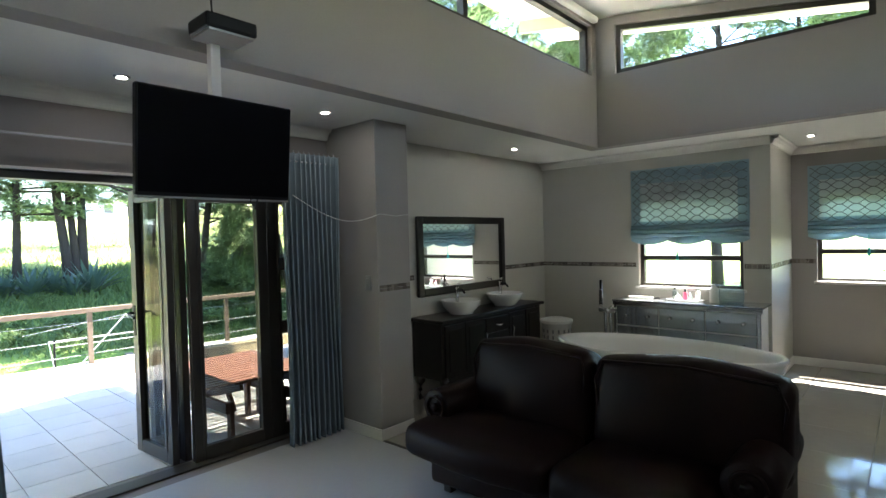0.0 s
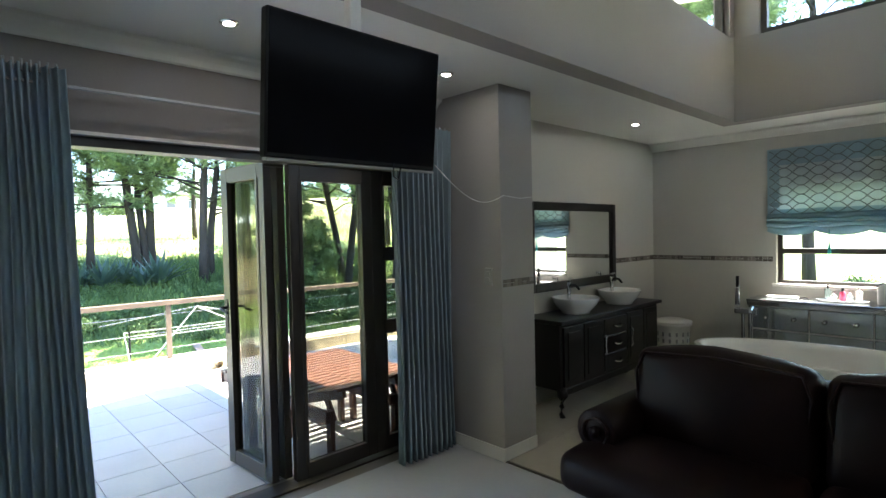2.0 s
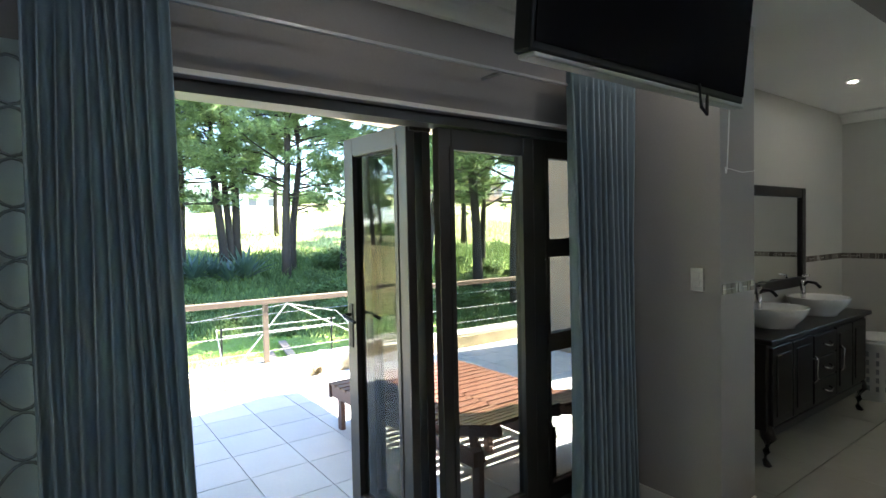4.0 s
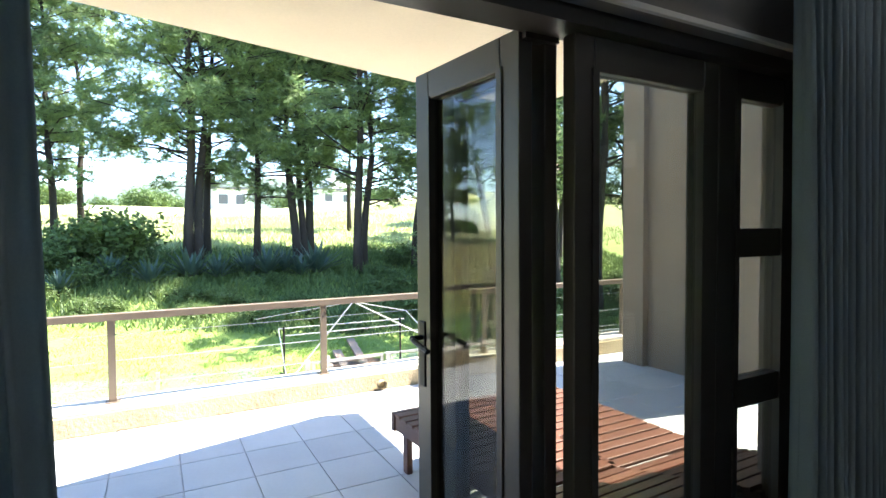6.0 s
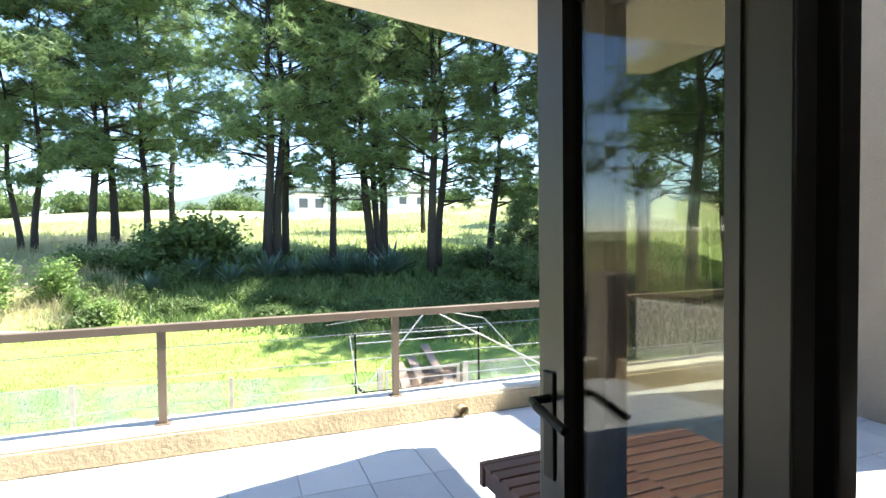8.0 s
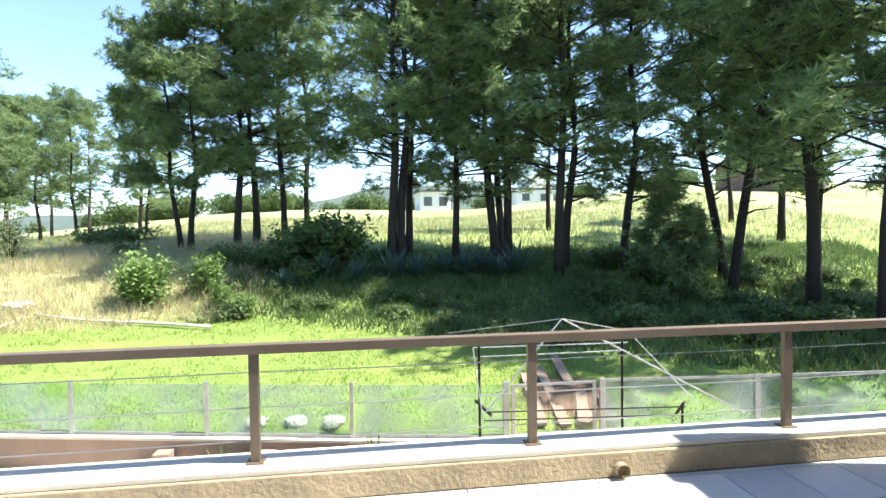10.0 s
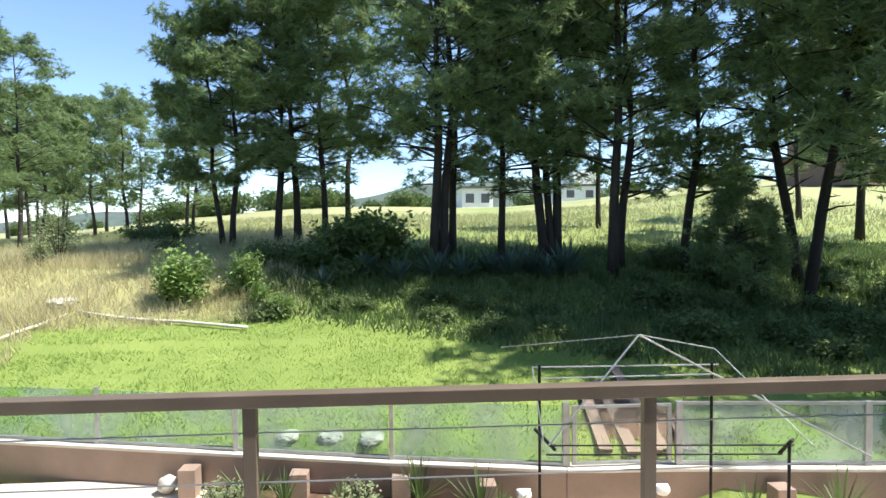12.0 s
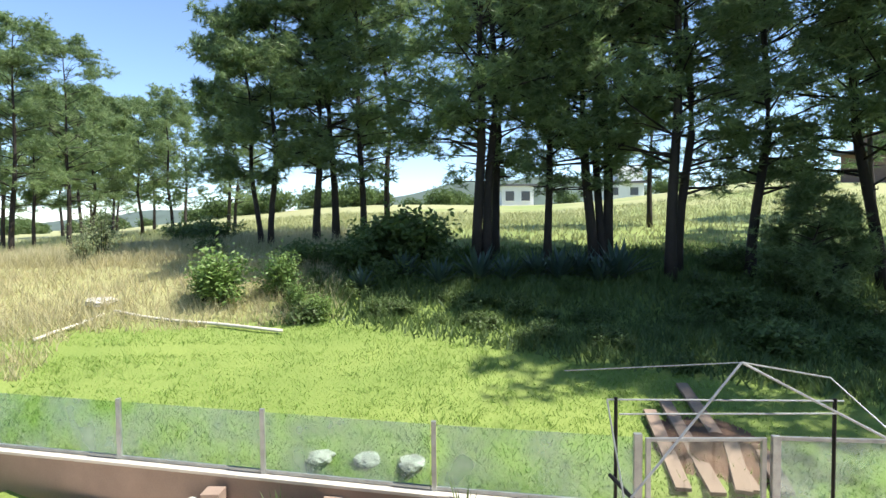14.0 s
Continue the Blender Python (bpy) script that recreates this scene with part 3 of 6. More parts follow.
structure("house_roof", boxes((-4.88, WLX - 0.95, -3.6, 6.9, 2.925, 3.05), (WLX - 0.95, -2.2, WLY + 0.8, 6.9, 2.925, 3.05), (-2.2, 3.2, WLY + 0.8, 8.1, 2.925, 3.05), (WEX + 0.2, 3.2, -3.6, WLY + 0.8, 2.925, 3.05)), "soffit", "flat roof around the light well", "roof")


def railing(name, p0, p1, posts, label):
    """A railing from p0 to p1 (x, y) with its posts at the given lengths along it."""
    a, b = Vector((*p0, 0)), Vector((*p1, 0))
    L = (b - a).length
    root = thing(name, label, "railing", "veranda railings", at=(a.x, a.y, 0.19))
    root.rotation_euler = (0, 0, math.atan2(b.y - a.y, b.x - a.x))
    part("top_rail", boxes((0, L, -0.035, 0.035, 0.635, 0.69), bev=0.004), "railwood", root)
    for s in posts:
        bm = boxes((s - 0.027, s + 0.027, -0.02, 0.02, 0.0, 0.636), bev=0.003)
        box(bm, s - 0.05, s + 0.05, -0.045, 0.045, 0.0, 0.008)
        part("post", bm, "railwood", root)
    for z in (0.525, 0.32, 0.125):
        bm = bmesh.new()
        n = 12
        tube(bm, [(L * i / n, 0, z - 0.004 * math.sin(math.pi * (i / n * 4 % 1))) for i in range(n + 1)], 0.0035, 6)
        part("cable", bm, "wire", root)
    return root


railing("railing", (-8.385, -1.62), (-8.385, 6.6), [0.30, 2.075, 3.73, 5.47, 7.55], "tan metal railing with thin horizontal cables")
railing("railing", (-8.13, -1.87), (-4.95, -1.87), [0.05, 1.1, 2.15, 3.12], "tan metal side railing with thin horizontal cables")
pipe = thing("drain_pipe", "short pipe spout through the veranda kerb", "drain pipe", at=(-8.25, 2.62, 0.055))
bm = bmesh.new()
tube(bm, [(-0.02, 0, 0), (0.05, 0, 0)], 0.042, 16, closed_ends=False)
tube(bm, [(0.05, 0, 0), (-0.02, 0, 0)], 0.034, 16, closed_ends=False)
part("pipe", bm, "stucco_ochre", pipe)


def lounger(at, rz, label):
    root = thing("sun_lounger", label, "sun lounger", "wooden loungers on the veranda")
    root.matrix_basis = Matrix.Translation(at) @ Matrix.Rotation(rz, 4, "Z")
    L, W, H = 1.22, 0.60, 0.36
    for y in (-W / 2, W / 2 - 0.035):
        part("side_rail", boxes((0, L + 0.5, y, y + 0.035, H - 0.09, H - 0.003), bev=0.005), "teak", root)
    for k in range(14):
        x = k * L / 14
        part("slat", boxes((x + 0.008, x + L / 14 - 0.010, -W / 2 - 0.01, W / 2 + 0.01, H, H + 0.018), bev=0.003), "teak", root)
    part("foot_board", boxes((-0.045, -0.003, -W / 2 - 0.01, W / 2 + 0.01, H - 0.10, H + 0.016), bev=0.006), "teak", root)
    for x in (0.03, L - 0.15, L + 0.44):
        for y in (-W / 2 + 0.036, W / 2 - 0.075):
            part("leg", boxes((x, x + 0.06, y, y + 0.038, 0, H - 0.004), bev=0.005), "teak", root)
    for x in (0.2, 0.75):
        part("crossbar", boxes((x, x + 0.05, -W / 2 + 0.04, W / 2 - 0.04, H - 0.05, H - 0.012)), "teak", root)
    tilt = Matrix.Translation((L + 0.02, 0, H)) @ Matrix.Rotation(radians(-15), 4, "Y")
    for k in range(7):
        bm = bmesh.new()
        box(bm, 0.09 * k + 0.008, 0.09 * k + 0.080, -W / 2 + 0.02, W / 2 - 0.02, 0.0, 0.018, m=tilt)
        part("back_slat", bm, "teak", root)
    for y in (-W / 2 + 0.045, W / 2 - 0.08):
        bm = bmesh.new()
        box(bm, 0.0, 0.64, y, y + 0.03, -0.05, -0.002, m=tilt)
        part("back_rail", bm, "teak", root)
        bm = bmesh.new()
        box(bm, 0.02, 0.22, y + 0.032, y + 0.056, -0.024, 0.024, m=Matrix.Translation((L + 0.48, 0, H - 0.11)) @ Matrix.Rotation(radians(-122), 4, "Y"))
        part("strut", bm, "teak", root)
    return root


lounger((-6.62, 2.36, -0.012), radians(2), "reddish wooden slatted sun lounger on the veranda")
lounger((-6.60, 2.99, -0.012), radians(0), "reddish wooden slatted sun lounger beside its twin")


# ---- ground ----
PROFILE = ((8.0, -2.62), (14.22, -2.62), (14.5, -1.93), (15, -1.76), (18, -1.40), (22, -1.02), (23.2, -0.70), (24.4, -0.32), (26.5, 0.22), (30, 0.92), (36, 1.5), (45, 2.1), (60, 3.1), (90, 5.0), (120, 6.4), (160, 7.2), (300, 7.5), (900, 6.0), (2500, 0.0))
PX = np.array([p[0] for p in PROFILE])
PZ = np.array([p[1] for p in PROFILE])


def fence_x(y):
    return -14.16 + 0.19 * y if y < 4 else -13.4 + 0.08 * (y - 4)


def ground_z(x, y):
    d = max(8.0, -x + (0.19 * max(-8.0, min(y, 6.0))) * (1.0 if -x < 20 else 0.0))
    z = float(np.interp(d, PX, PZ))
    if x > -13:
        k = min(1.0, max(0.0, (y - 8.5) / 5)) * min(1.0, (x + 13) / 4)
        z += 2.3 * k * k * (3 - 2 * k)
    if d > 26:
        az = y / d
        f = min(1.0, max(0.0, (az + 0.75) / 0.65))
        f = f * f * (3 - 2 * f)
        base = 0.22 + 0.012 * min(d - 26, 60)
        z = base + (z - base) * f
    if d > 30:
        k = min(1.0, max(0.0, (y / d - 0.12) / 0.6))
        z *= 1 + 0.85 * k * k * (3 - 2 * k) * min(1.0, (d - 30) / 25)
    if d > 15.5:
        z += 0.10 * noise.noise(Vector((x * 0.25, y * 0.25, 3.1))) * min(1, (d - 15.5) / 4)
    if d > 40:
        z += 0.5 * noise.noise(Vector((x * 0.03, y * 0.03, 8.0)))
    return z


gx = [2400, 600, 200, 80, 40, 20, 12, 8, 5, 2.5, 0, -2, -4, -6, -7.5, -8.52, -10, -11, -12, -12.6] + [-12.9 - 0.25 * k for k in range(0, 14)] + [-16.5 - 0.6 * k for k in range(0, 26)] + [-32 - 2 * k for k in range(0, 20)] + [-72 - 6 * k for k in range(0, 16)] + [-175, -220, -300, -450, -700, -1200, -2400]
gy = [-2400, -1200, -600, -300, -200] + [-140 + 8 * k for k in range(0, 12)] + [-44 + 2 * k for k in range(0, 12)] + [-20 + 0.8 * k for k in range(0, 51)] + [22 + 2 * k for k in range(0, 12)] + [46 + 8 * k for k in range(0, 12)] + [200, 300, 600, 1200, 2400]
gv = [(x, y, ground_z(x, y)) for x in gx for y in gy]
ny = len(gy)
gf = [(i * ny + j, (i + 1) * ny + j, (i + 1) * ny + j + 1, i * ny + j + 1) for i in range(len(gx) - 1) for j in range(ny - 1)]


def ground_mat():
    m = mat("meadow_ground", (0.13, 0.20, 0.035), 0.95, col2=(0.25, 0.31, 0.075), scale=0.8, fine=18, bump=0.6, bump_dist=0.05)
    t = m.node_tree
    b = t.nodes["Principled BSDF"]
    mix0 = next(n for n in t.nodes if n.type == "MIX")
    geo = next(n for n in t.nodes if n.type == "NEW_GEOMETRY")
    sep = t.nodes.new("ShaderNodeSeparateXYZ")
    t.links.new(geo.outputs["Position"], sep.inputs[0])
    no = t.nodes.new("ShaderNodeTexNoise")
    no.inputs["Scale"].default_value, no.inputs["Detail"].default_value = 0.12, 4
    t.links.new(geo.outputs["Position"], no.inputs["Vector"])
    far = t.nodes.new("ShaderNodeMapRange")
    far.inputs["From Min"].default_value, far.inputs["From Max"].default_value = -27, -50
    t.links.new(sep.outputs[0], far.inputs["Value"])
    ad = t.nodes.new("ShaderNodeMath")
    ad.operation, ad.use_clamp = "MULTIPLY", True
    mr = t.nodes.new("ShaderNodeMapRange")
    mr.inputs["From Min"].default_value, mr.inputs["From Max"].default_value = 0.25, 0.55
    t.links.new(no.outputs[0], mr.inputs["Value"])
    t.links.new(far.outputs[0], ad.inputs[0])
    t.links.new(mr.outputs[0], ad.inputs[1])
    dy = t.nodes.new("ShaderNodeMapRange")
    dy.inputs["From Min"].default_value, dy.inputs["From Max"].default_value = -2.5, -6.0
    t.links.new(sep.outputs[1], dy.inputs["Value"])
    dx = t.nodes.new("ShaderNodeMapRange")
    dx.inputs["From Min"].default_value, dx.inputs["From Max"].default_value = -21.2, -22.6
    t.links.new(sep.outputs[0], dx.inputs["Value"])
    dm = t.nodes.new("ShaderNodeMath")
    dm.operation = "MULTIPLY"
    t.links.new(dy.outputs[0], dm.inputs[0])
    t.links.new(dx.outputs[0], dm.inputs[1])
    mm = t.nodes.new("ShaderNodeMath")
    mm.operation, mm.use_clamp = "MAXIMUM", True
    t.links.new(dm.outputs[0], mm.inputs[0])
    t.links.new(ad.outputs[0], mm.inputs[1])
    mx = t.nodes.new("ShaderNodeMix")
    mx.data_type = "RGBA"
    mx.inputs["B"].default_value = (0.31, 0.31, 0.135, 1)
    t.links.new(mm.outputs[0], mx.inputs["Factor"])
    t.links.new(mix0.outputs["Result"], mx.inputs["A"])
    t.links.new(mx.outputs["Result"], b.inputs["Base Color"])
    return m


M["ground"] = ground_mat()
tagged(raw("ground", gv, gf, "ground", smooth=True), "rolling meadow and lawn behind the house", "ground", kind="structure")


# ---- trees ----
def tuft(rng, n, ln, wd):
    """Triangles of one clump of needles about the origin."""
    v = []
    for _ in range(n):
        d = Vector((rng.uniform(-1, 1), rng.uniform(-1, 1), rng.uniform(-0.55, 0.9))).normalized()
        s = d.cross(Vector((rng.uniform(-1, 1), rng.uniform(-1, 1), rng.uniform(-1, 1)))).normalized() * wd
        e = d * ln * rng.uniform(0.6, 1.15)
        o = d * ln * 0.1
        v += [o - s * 0.5, o + s * 0.5, e + s * 0.25 + Vector((0, 0, -0.12 * ln))]
    return np.array([list(p) for p in v])


def pine(seed, height, crown_from, spread, tufts, lean=0.0, fork=False):
    """A tall pine: tapered trunk, limbs and a crown of needle clumps. Returns the thing at the origin."""
    rng = random.Random(seed)
    root = thing("pine_tree", "tall dark pine with an open uneven crown", "pine tree", "pines behind the lawn")
    bm = bmesh.new()
    n = 12
    dx, dy = rng.uniform(-0.03, 0.03) + lean, rng.uniform(-0.03, 0.03)
    wob = [(0.12 * math.sin(0.7 * i + seed), 0.12 * math.cos(0.9 * i + seed)) for i in range(n + 1)]

    def axis(t):
        k = min(t * n, n - 1e-6)
        i = int(k)
        f = k - i
        wx = wob[i][0] * (1 - f) + wob[i + 1][0] * f
        wy = wob[i][1] * (1 - f) + wob[i + 1][1] * f
        return Vector((dx * height * t + (wx - wob[0][0]) * min(1, t * 3), dy * height * t + (wy - wob[0][1]) * min(1, t * 3), height * t))

    r0 = 0.0105 * height + 0.02
    pts = [axis(i / n) for i in range(n + 1)]
    pts[0] = pts[0] + Vector((0, 0, -0.4))
    tube(bm, pts, [r0 * (1.25 if i == 0 else 1.0) * (1 - 0.93 * (i / n) ** 1.15) for i in range(n + 1)], 9)
    ends = []
    nb = int(48 * (1 - crown_from) * height / 9)
    for k in range(nb):
        t = crown_from * 0.8 + (1 - crown_from * 0.8) * ((k + rng.random()) / nb) ** 0.9
        p = axis(min(t, 0.985))
        a = rng.uniform(0, 2 * math.pi)
        dead = t < crown_from and rng.random() < 0.6
        q = (t - crown_from) / (1 - crown_from)
        shape = math.sin(math.pi * min(1, max(0.06, 0.22 + 0.74 * q))) ** 0.7
        L = spread * shape * rng.uniform(0.5, 1.15) * (0.5 if dead else 1)
        up = rng.uniform(0.0, 0.5) + 0.35 * max(0, q)
        m1 = p + Vector((math.cos(a) * L * 0.5, math.sin(a) * L * 0.5, L * 0.5 * up))
        m2 = p + Vector((math.cos(a + 0.25) * L, math.sin(a + 0.25) * L, L * up * 0.7))
        rb = 0.05 * (1 - t) + 0.012
        tube(bm, [p, m1, m2], rb, 5, r2=0.006)
        for _ in range(2 if not dead else 1):
            f = rng.uniform(0.35, 0.9)
            s = m1.lerp(m2, f)
            e = s + Vector((rng.uniform(-1, 1), rng.uniform(-1, 1), rng.uniform(-0.2, 0.7))) * L * 0.35
            tube(bm, [s, e], 0.012, 4, r2=0.004)
            if not dead:
                ends.append((s, e, q))
        if not dead:
            ends.append((m1, m2, q))
    part("trunk", bm, "bark", root, smooth=True)
    temps = [tuft(rng, 16, 0.31, 0.046) for _ in range(5)]
    V = []
    for _ in range(tufts):
        s, e, q = rng.choice(ends)
        f = 1.08 - 0.85 * rng.random() ** 1.6
        c = s.lerp(e, f) + Vector((rng.gauss(0, 0.25), rng.gauss(0, 0.25), rng.gauss(0.05, 0.20)))
        a = rng.uniform(0, 6.283)
        ca, sa, sc = math.cos(a), math.sin(a), rng.uniform(0.7, 1.35)
        R = np.array([[ca, -sa, 0], [sa, ca, 0], [0, 0, 1]]) * sc
        V.append(temps[rng.randrange(5)] @ R.T + np.array([c.x, c.y, c.z]))
    V = np.concatenate(V)
    raw("crown", V, np.arange(len(V)).reshape(-1, 3), "needle", root)
    return root


PINES = [pine(11, 15.5, 0.27, 4.1, 2450), pine(23, 17.0, 0.24, 4.7, 3000), pine(37, 13.5, 0.22, 2.8, 1650), pine(41, 15.0, 0.22, 3.8, 2400, lean=0.05), pine(53, 12.0, 0.29, 3.3, 2900), pine(61, 4.6, 0.02, 1.7, 900)]
# kind, x, y, turn, scale, lean sideways in degrees
STAND = [
    (4, -30.3, -6.9, 0.0, 0.95, 0), (4, -30.6, -7.4, 2.2, 0.85, 4), (2, -46.8, -15.7, 1.9, 0.85, 0), (2, -48.9, -16.1, 3.1, 0.8, 0),
    (2, -30.3, -4.9, 1.9, 1.05, 0), (0, -30.6, -4.1, 5.2, 0.95, 0), (2, -30.8, -2.9, 0.7, 0.95, 0), (0, -35.4, -2.4, 2.7, 0.9, 0),
    (1, -26.8, 1.9, 0.3, 1.0, 1), (0, -26.8, 2.3, 2.1, 1.0, -1), (2, -28.1, 2.7, 4.0, 1.05, -2),
    (2, -27.3, 4.6, 1.0, 0.95, 0), (0, -26.6, 6.2, 3.3, 1.05, 4), (2, -26.7, 6.5, 4.1, 1.0, 2), (1, -26.9, 6.75, 5.0, 0.95, 0),
    (1, -24.8, 8.2, 0.9, 0.95, 2), (2, -25.5, 8.7, 2.2, 1.05, 0), (2, -35.4, 11.4, 3.6, 0.9, 0),
    (2, -25.2, 11.0, 1.7, 1.05, -1), (5, -23.2, 11.9, 4.6, 0.75, 0), (5, -23.8, 12.7, 1.2, 0.6, 0),
    (3, -24.0, 14.5, 2.9, 1.0, 8), (3, -23.0, 14.1, 0.6, 1.05, -6), (2, -36.7, 24.0, 4.0, 1.0, 0),
    (0, -35.9, -19.9, 1.2, 0.72, 0), (1, -32.3, -20.1, 2.0, 0.66, 0), (2, -49.8, -21.5, 0.5, 0.85, 0), (4, -46.0, -25.5, 0.2, 0.9, 0), (0, -52.0, -30.5, 5.0, 0.8, 0),
    (4, -55.0, -27.0, 3.0, 1.0, 0), (2, -58.0, -24.6, 4.0, 0.9, 0), (1, -60.0, -33.0, 0.8, 0.78, 0), (4, -43.0, -27.5, 1.5, 0.85, 0), (0, -67.5, -33.0, 0.9, 0.9, 0),
    (2, -74.7, -41.9, 2.5, 1.0, 0), (0, -79.0, -48.2, 1.1, 1.0, 0), (4, -64.0, -41.0, 2.4, 1.1, 0), (0, -44.0, -30.5, 1.9, 0.8, 0),
    (0, -29.5, 21.5, 1.1, 1.0, 0), (3, -24.0, 18.4, 5.5, 0.9, 0),
    (1, -18.0, 22.0, 0.2, 1.0, 0), (0, -13.0, 24.0, 2.0, 1.0, 0), (4, -10.0, 20.0, 3.0, 0.9, 0), (1, -6.0, 20.5, 1.0, 0.95, 0), (0, -1.0, 21.0, 4.0, 1.0, 0), (3, -3.5, 22.0, 2.4, 1.0, 0), (4, 2.0, 21.0, 3.4, 1.0, 0),
    (1, -14.0, -21.0, 1.0, 0.9, 0), (4, -17.5, -19.5, 2.0, 1.0, 0), (0, -21.0, -23.0, 3.3, 1.0, 0), (3, -10.5, -24.0, 0.3, 0.9, 0),
    # added beyond the right edge of view to throw shade on bank and lawn
    (0, -20.6, 15.2, 4.4, 1.2, 0), (0, -17.2, 14.2, 1.3, 1.1, 0), (1, -18.2, 17.0, 2.2, 1.1, 0),
    (1, -12.6, -11.0, 1.3, 0.9, 0), (4, -11.6, -13.2, 2.6, 1.0, 0), (3, -9.6, -14.6, 0.5, 0.95, 0), (0, -13.4, -16.5, 3.9, 1.0, 0), (4, -8.2, -12.6, 4.8, 0.9, 0), (2, -10.6, -18.0, 0.8, 1.0, 0),
]
used = set()
for k, x, y, a, s, side in STAND:
    m = Matrix.Translation((x, y, ground_z(x, y) - 0.05)) @ Matrix.Rotation(radians(side), 4, "X") @ Matrix.Rotation(a, 4, "Z")
    if k not in used:
        used.add(k)
        PINES[k].matrix_basis = m @ Matrix.Scale(s, 4)
        t = PINES[k]
    else:
        sc = PINES[k].scale.copy()
        PINES[k].scale = (s, s, s)
        t = copy_thing(PINES[k], m)
        PINES[k].scale = sc


# ---- meadow, lawn, undergrowth ----
def blades(name, count, place, hmin, hmax, width, material, label, category, seed, per=1, bend=0.35):
    rng = np.random.default_rng(seed)
    P = place(rng, count)
    n = len(P)
    z = np.array([ground_z(x, y) for x, y in P])
    h = rng.uniform(hmin, hmax, n) * (0.75 + 0.5 * np.array([noise.noise(Vector((x * 0.35, y * 0.35, seed))) for x, y in P]))
    V = []
    for _ in range(per):
        a = rng.uniform(0, 6.283, n)
        o = rng.normal(0, width * 3, (n, 2))
        b = np.stack([P[:, 0] + o[:, 0], P[:, 1] + o[:, 1], z - 0.02], 1)
        s = np.stack([np.cos(a), np.sin(a), np.zeros(n)], 1) * width * 0.5 * rng.uniform(0.7, 1.3, (n, 1))
        l = np.stack([rng.normal(0, bend, n) * h, rng.normal(0, bend, n) * h, h * rng.uniform(0.6, 1.0, n)], 1)
        V.append(np.stack([b - s, b + s, b + l], 1))
    V = np.concatenate(V).reshape(-1, 3)
    ob = raw(name, V, np.arange(len(V)).reshape(-1, 3), material)
    return tagged(ob, label, category, kind="stuff")


def zone(x0, x1, y0, y1, test=None):
    def f(rng, n):
        P = np.stack([rng.uniform(x0, x1, n), rng.uniform(y0, y1, n)], 1)
        if test is not None:
            P = P[[test(x, y) for x, y in P]]
        return P
    return f


def wild(x, y):
    """True past the lawn's edge, where grass and weeds stand high."""
    return x < -22.3 + 0.55 * (y + 3) if y > -3 else (x < -21.6 - 0.12 * (y + 3) or y < -9.2 + 0.3 * (x + 22))


blades("lawn_grass", 90000, zone(-24, -13.6, -14, 12, lambda x, y: x < fence_x(y) - 0.25 and not wild(x, y)), 0.035, 0.10, 0.024, "grass", "bright green rough lawn", "grass", 3, per=2)
blades("lawn_tufts", 5200, zone(-24, -13.6, -12, 12, lambda x, y: x < fence_x(y) - 0.3 and not wild(x, y)), 0.09, 0.24, 0.022, "grass", "coarser grass tufts in the lawn", "grass", 8, per=6, bend=0.5)
blades("tall_grass", 30000, zone(-34, -18, -26, 3, lambda x, y: wild(x, y) and y < -3.2 + 0.15 * (x + 28)), 0.45, 0.9, 0.028, "drygrass", "tall pale dry grass beside the lawn", "grass", 4, per=2)
blades("meadow_grass", 22000, zone(-62, -28, -40, 34), 0.3, 0.65, 0.07, "meadow", "yellow-green meadow grass behind the pines", "grass", 5, per=2)
blades("bank_grass", 38000, zone(-29, -14, -4, 24, lambda x, y: wild(x, y) and x < fence_x(y) - 0.4), 0.15, 0.60, 0.06, "weed", "green weeds on the bank, with shade put into their colour", "grass", 6, per=2)


def bush(seed, r, h, n, material, leaf_len):
    rng = random.Random(seed)
    root = thing("bush", "dense leafy green bush at the foot of the pines", "bush", "bushes under the pines")
    bm = bmesh.new()
    tips = []
    for k in range(16):
        a = rng.uniform(0, 6.283)
        q = rng.uniform(0.25, 1.0)
        e = Vector((math.cos(a) * r * q, math.sin(a) * r * q, h * rng.uniform(0.45, 1.0) * (1.15 - 0.5 * q)))
        tube(bm, [(0.05 * math.cos(a), 0.05 * math.sin(a), -0.1), e * 0.55 + Vector((0, 0, 0.1 * h)), e], 0.02, 5, r2=0.005)
        tips.append(e)
    part("stem", bm, "bark", root)
    V = []
    for _ in range(n):
        e = rng.choice(tips)
        c = e * rng.uniform(0.35, 1.05) + Vector((rng.gauss(0, 0.22 * r), rng.gauss(0, 0.22 * r), rng.gauss(0, 0.12 * h)))
        c.z = max(0.03, c.z)
        d = Vector((rng.uniform(-1, 1), rng.uniform(-1, 1), rng.uniform(-0.4, 0.7))).normalized()
        s = d.cross(Vector((rng.uniform(-1, 1), rng.uniform(-1, 1), 1))).normalized() * leaf_len * 0.28
        l = d * leaf_len * rng.uniform(0.7, 1.3)
        V += [list(c), list(c + l * 0.5 + s), list(c + l), list(c), list(c + l), list(c + l * 0.5 - s)]
    raw("leaves", V, np.arange(len(V)).reshape(-1, 3), material, root)
    return root


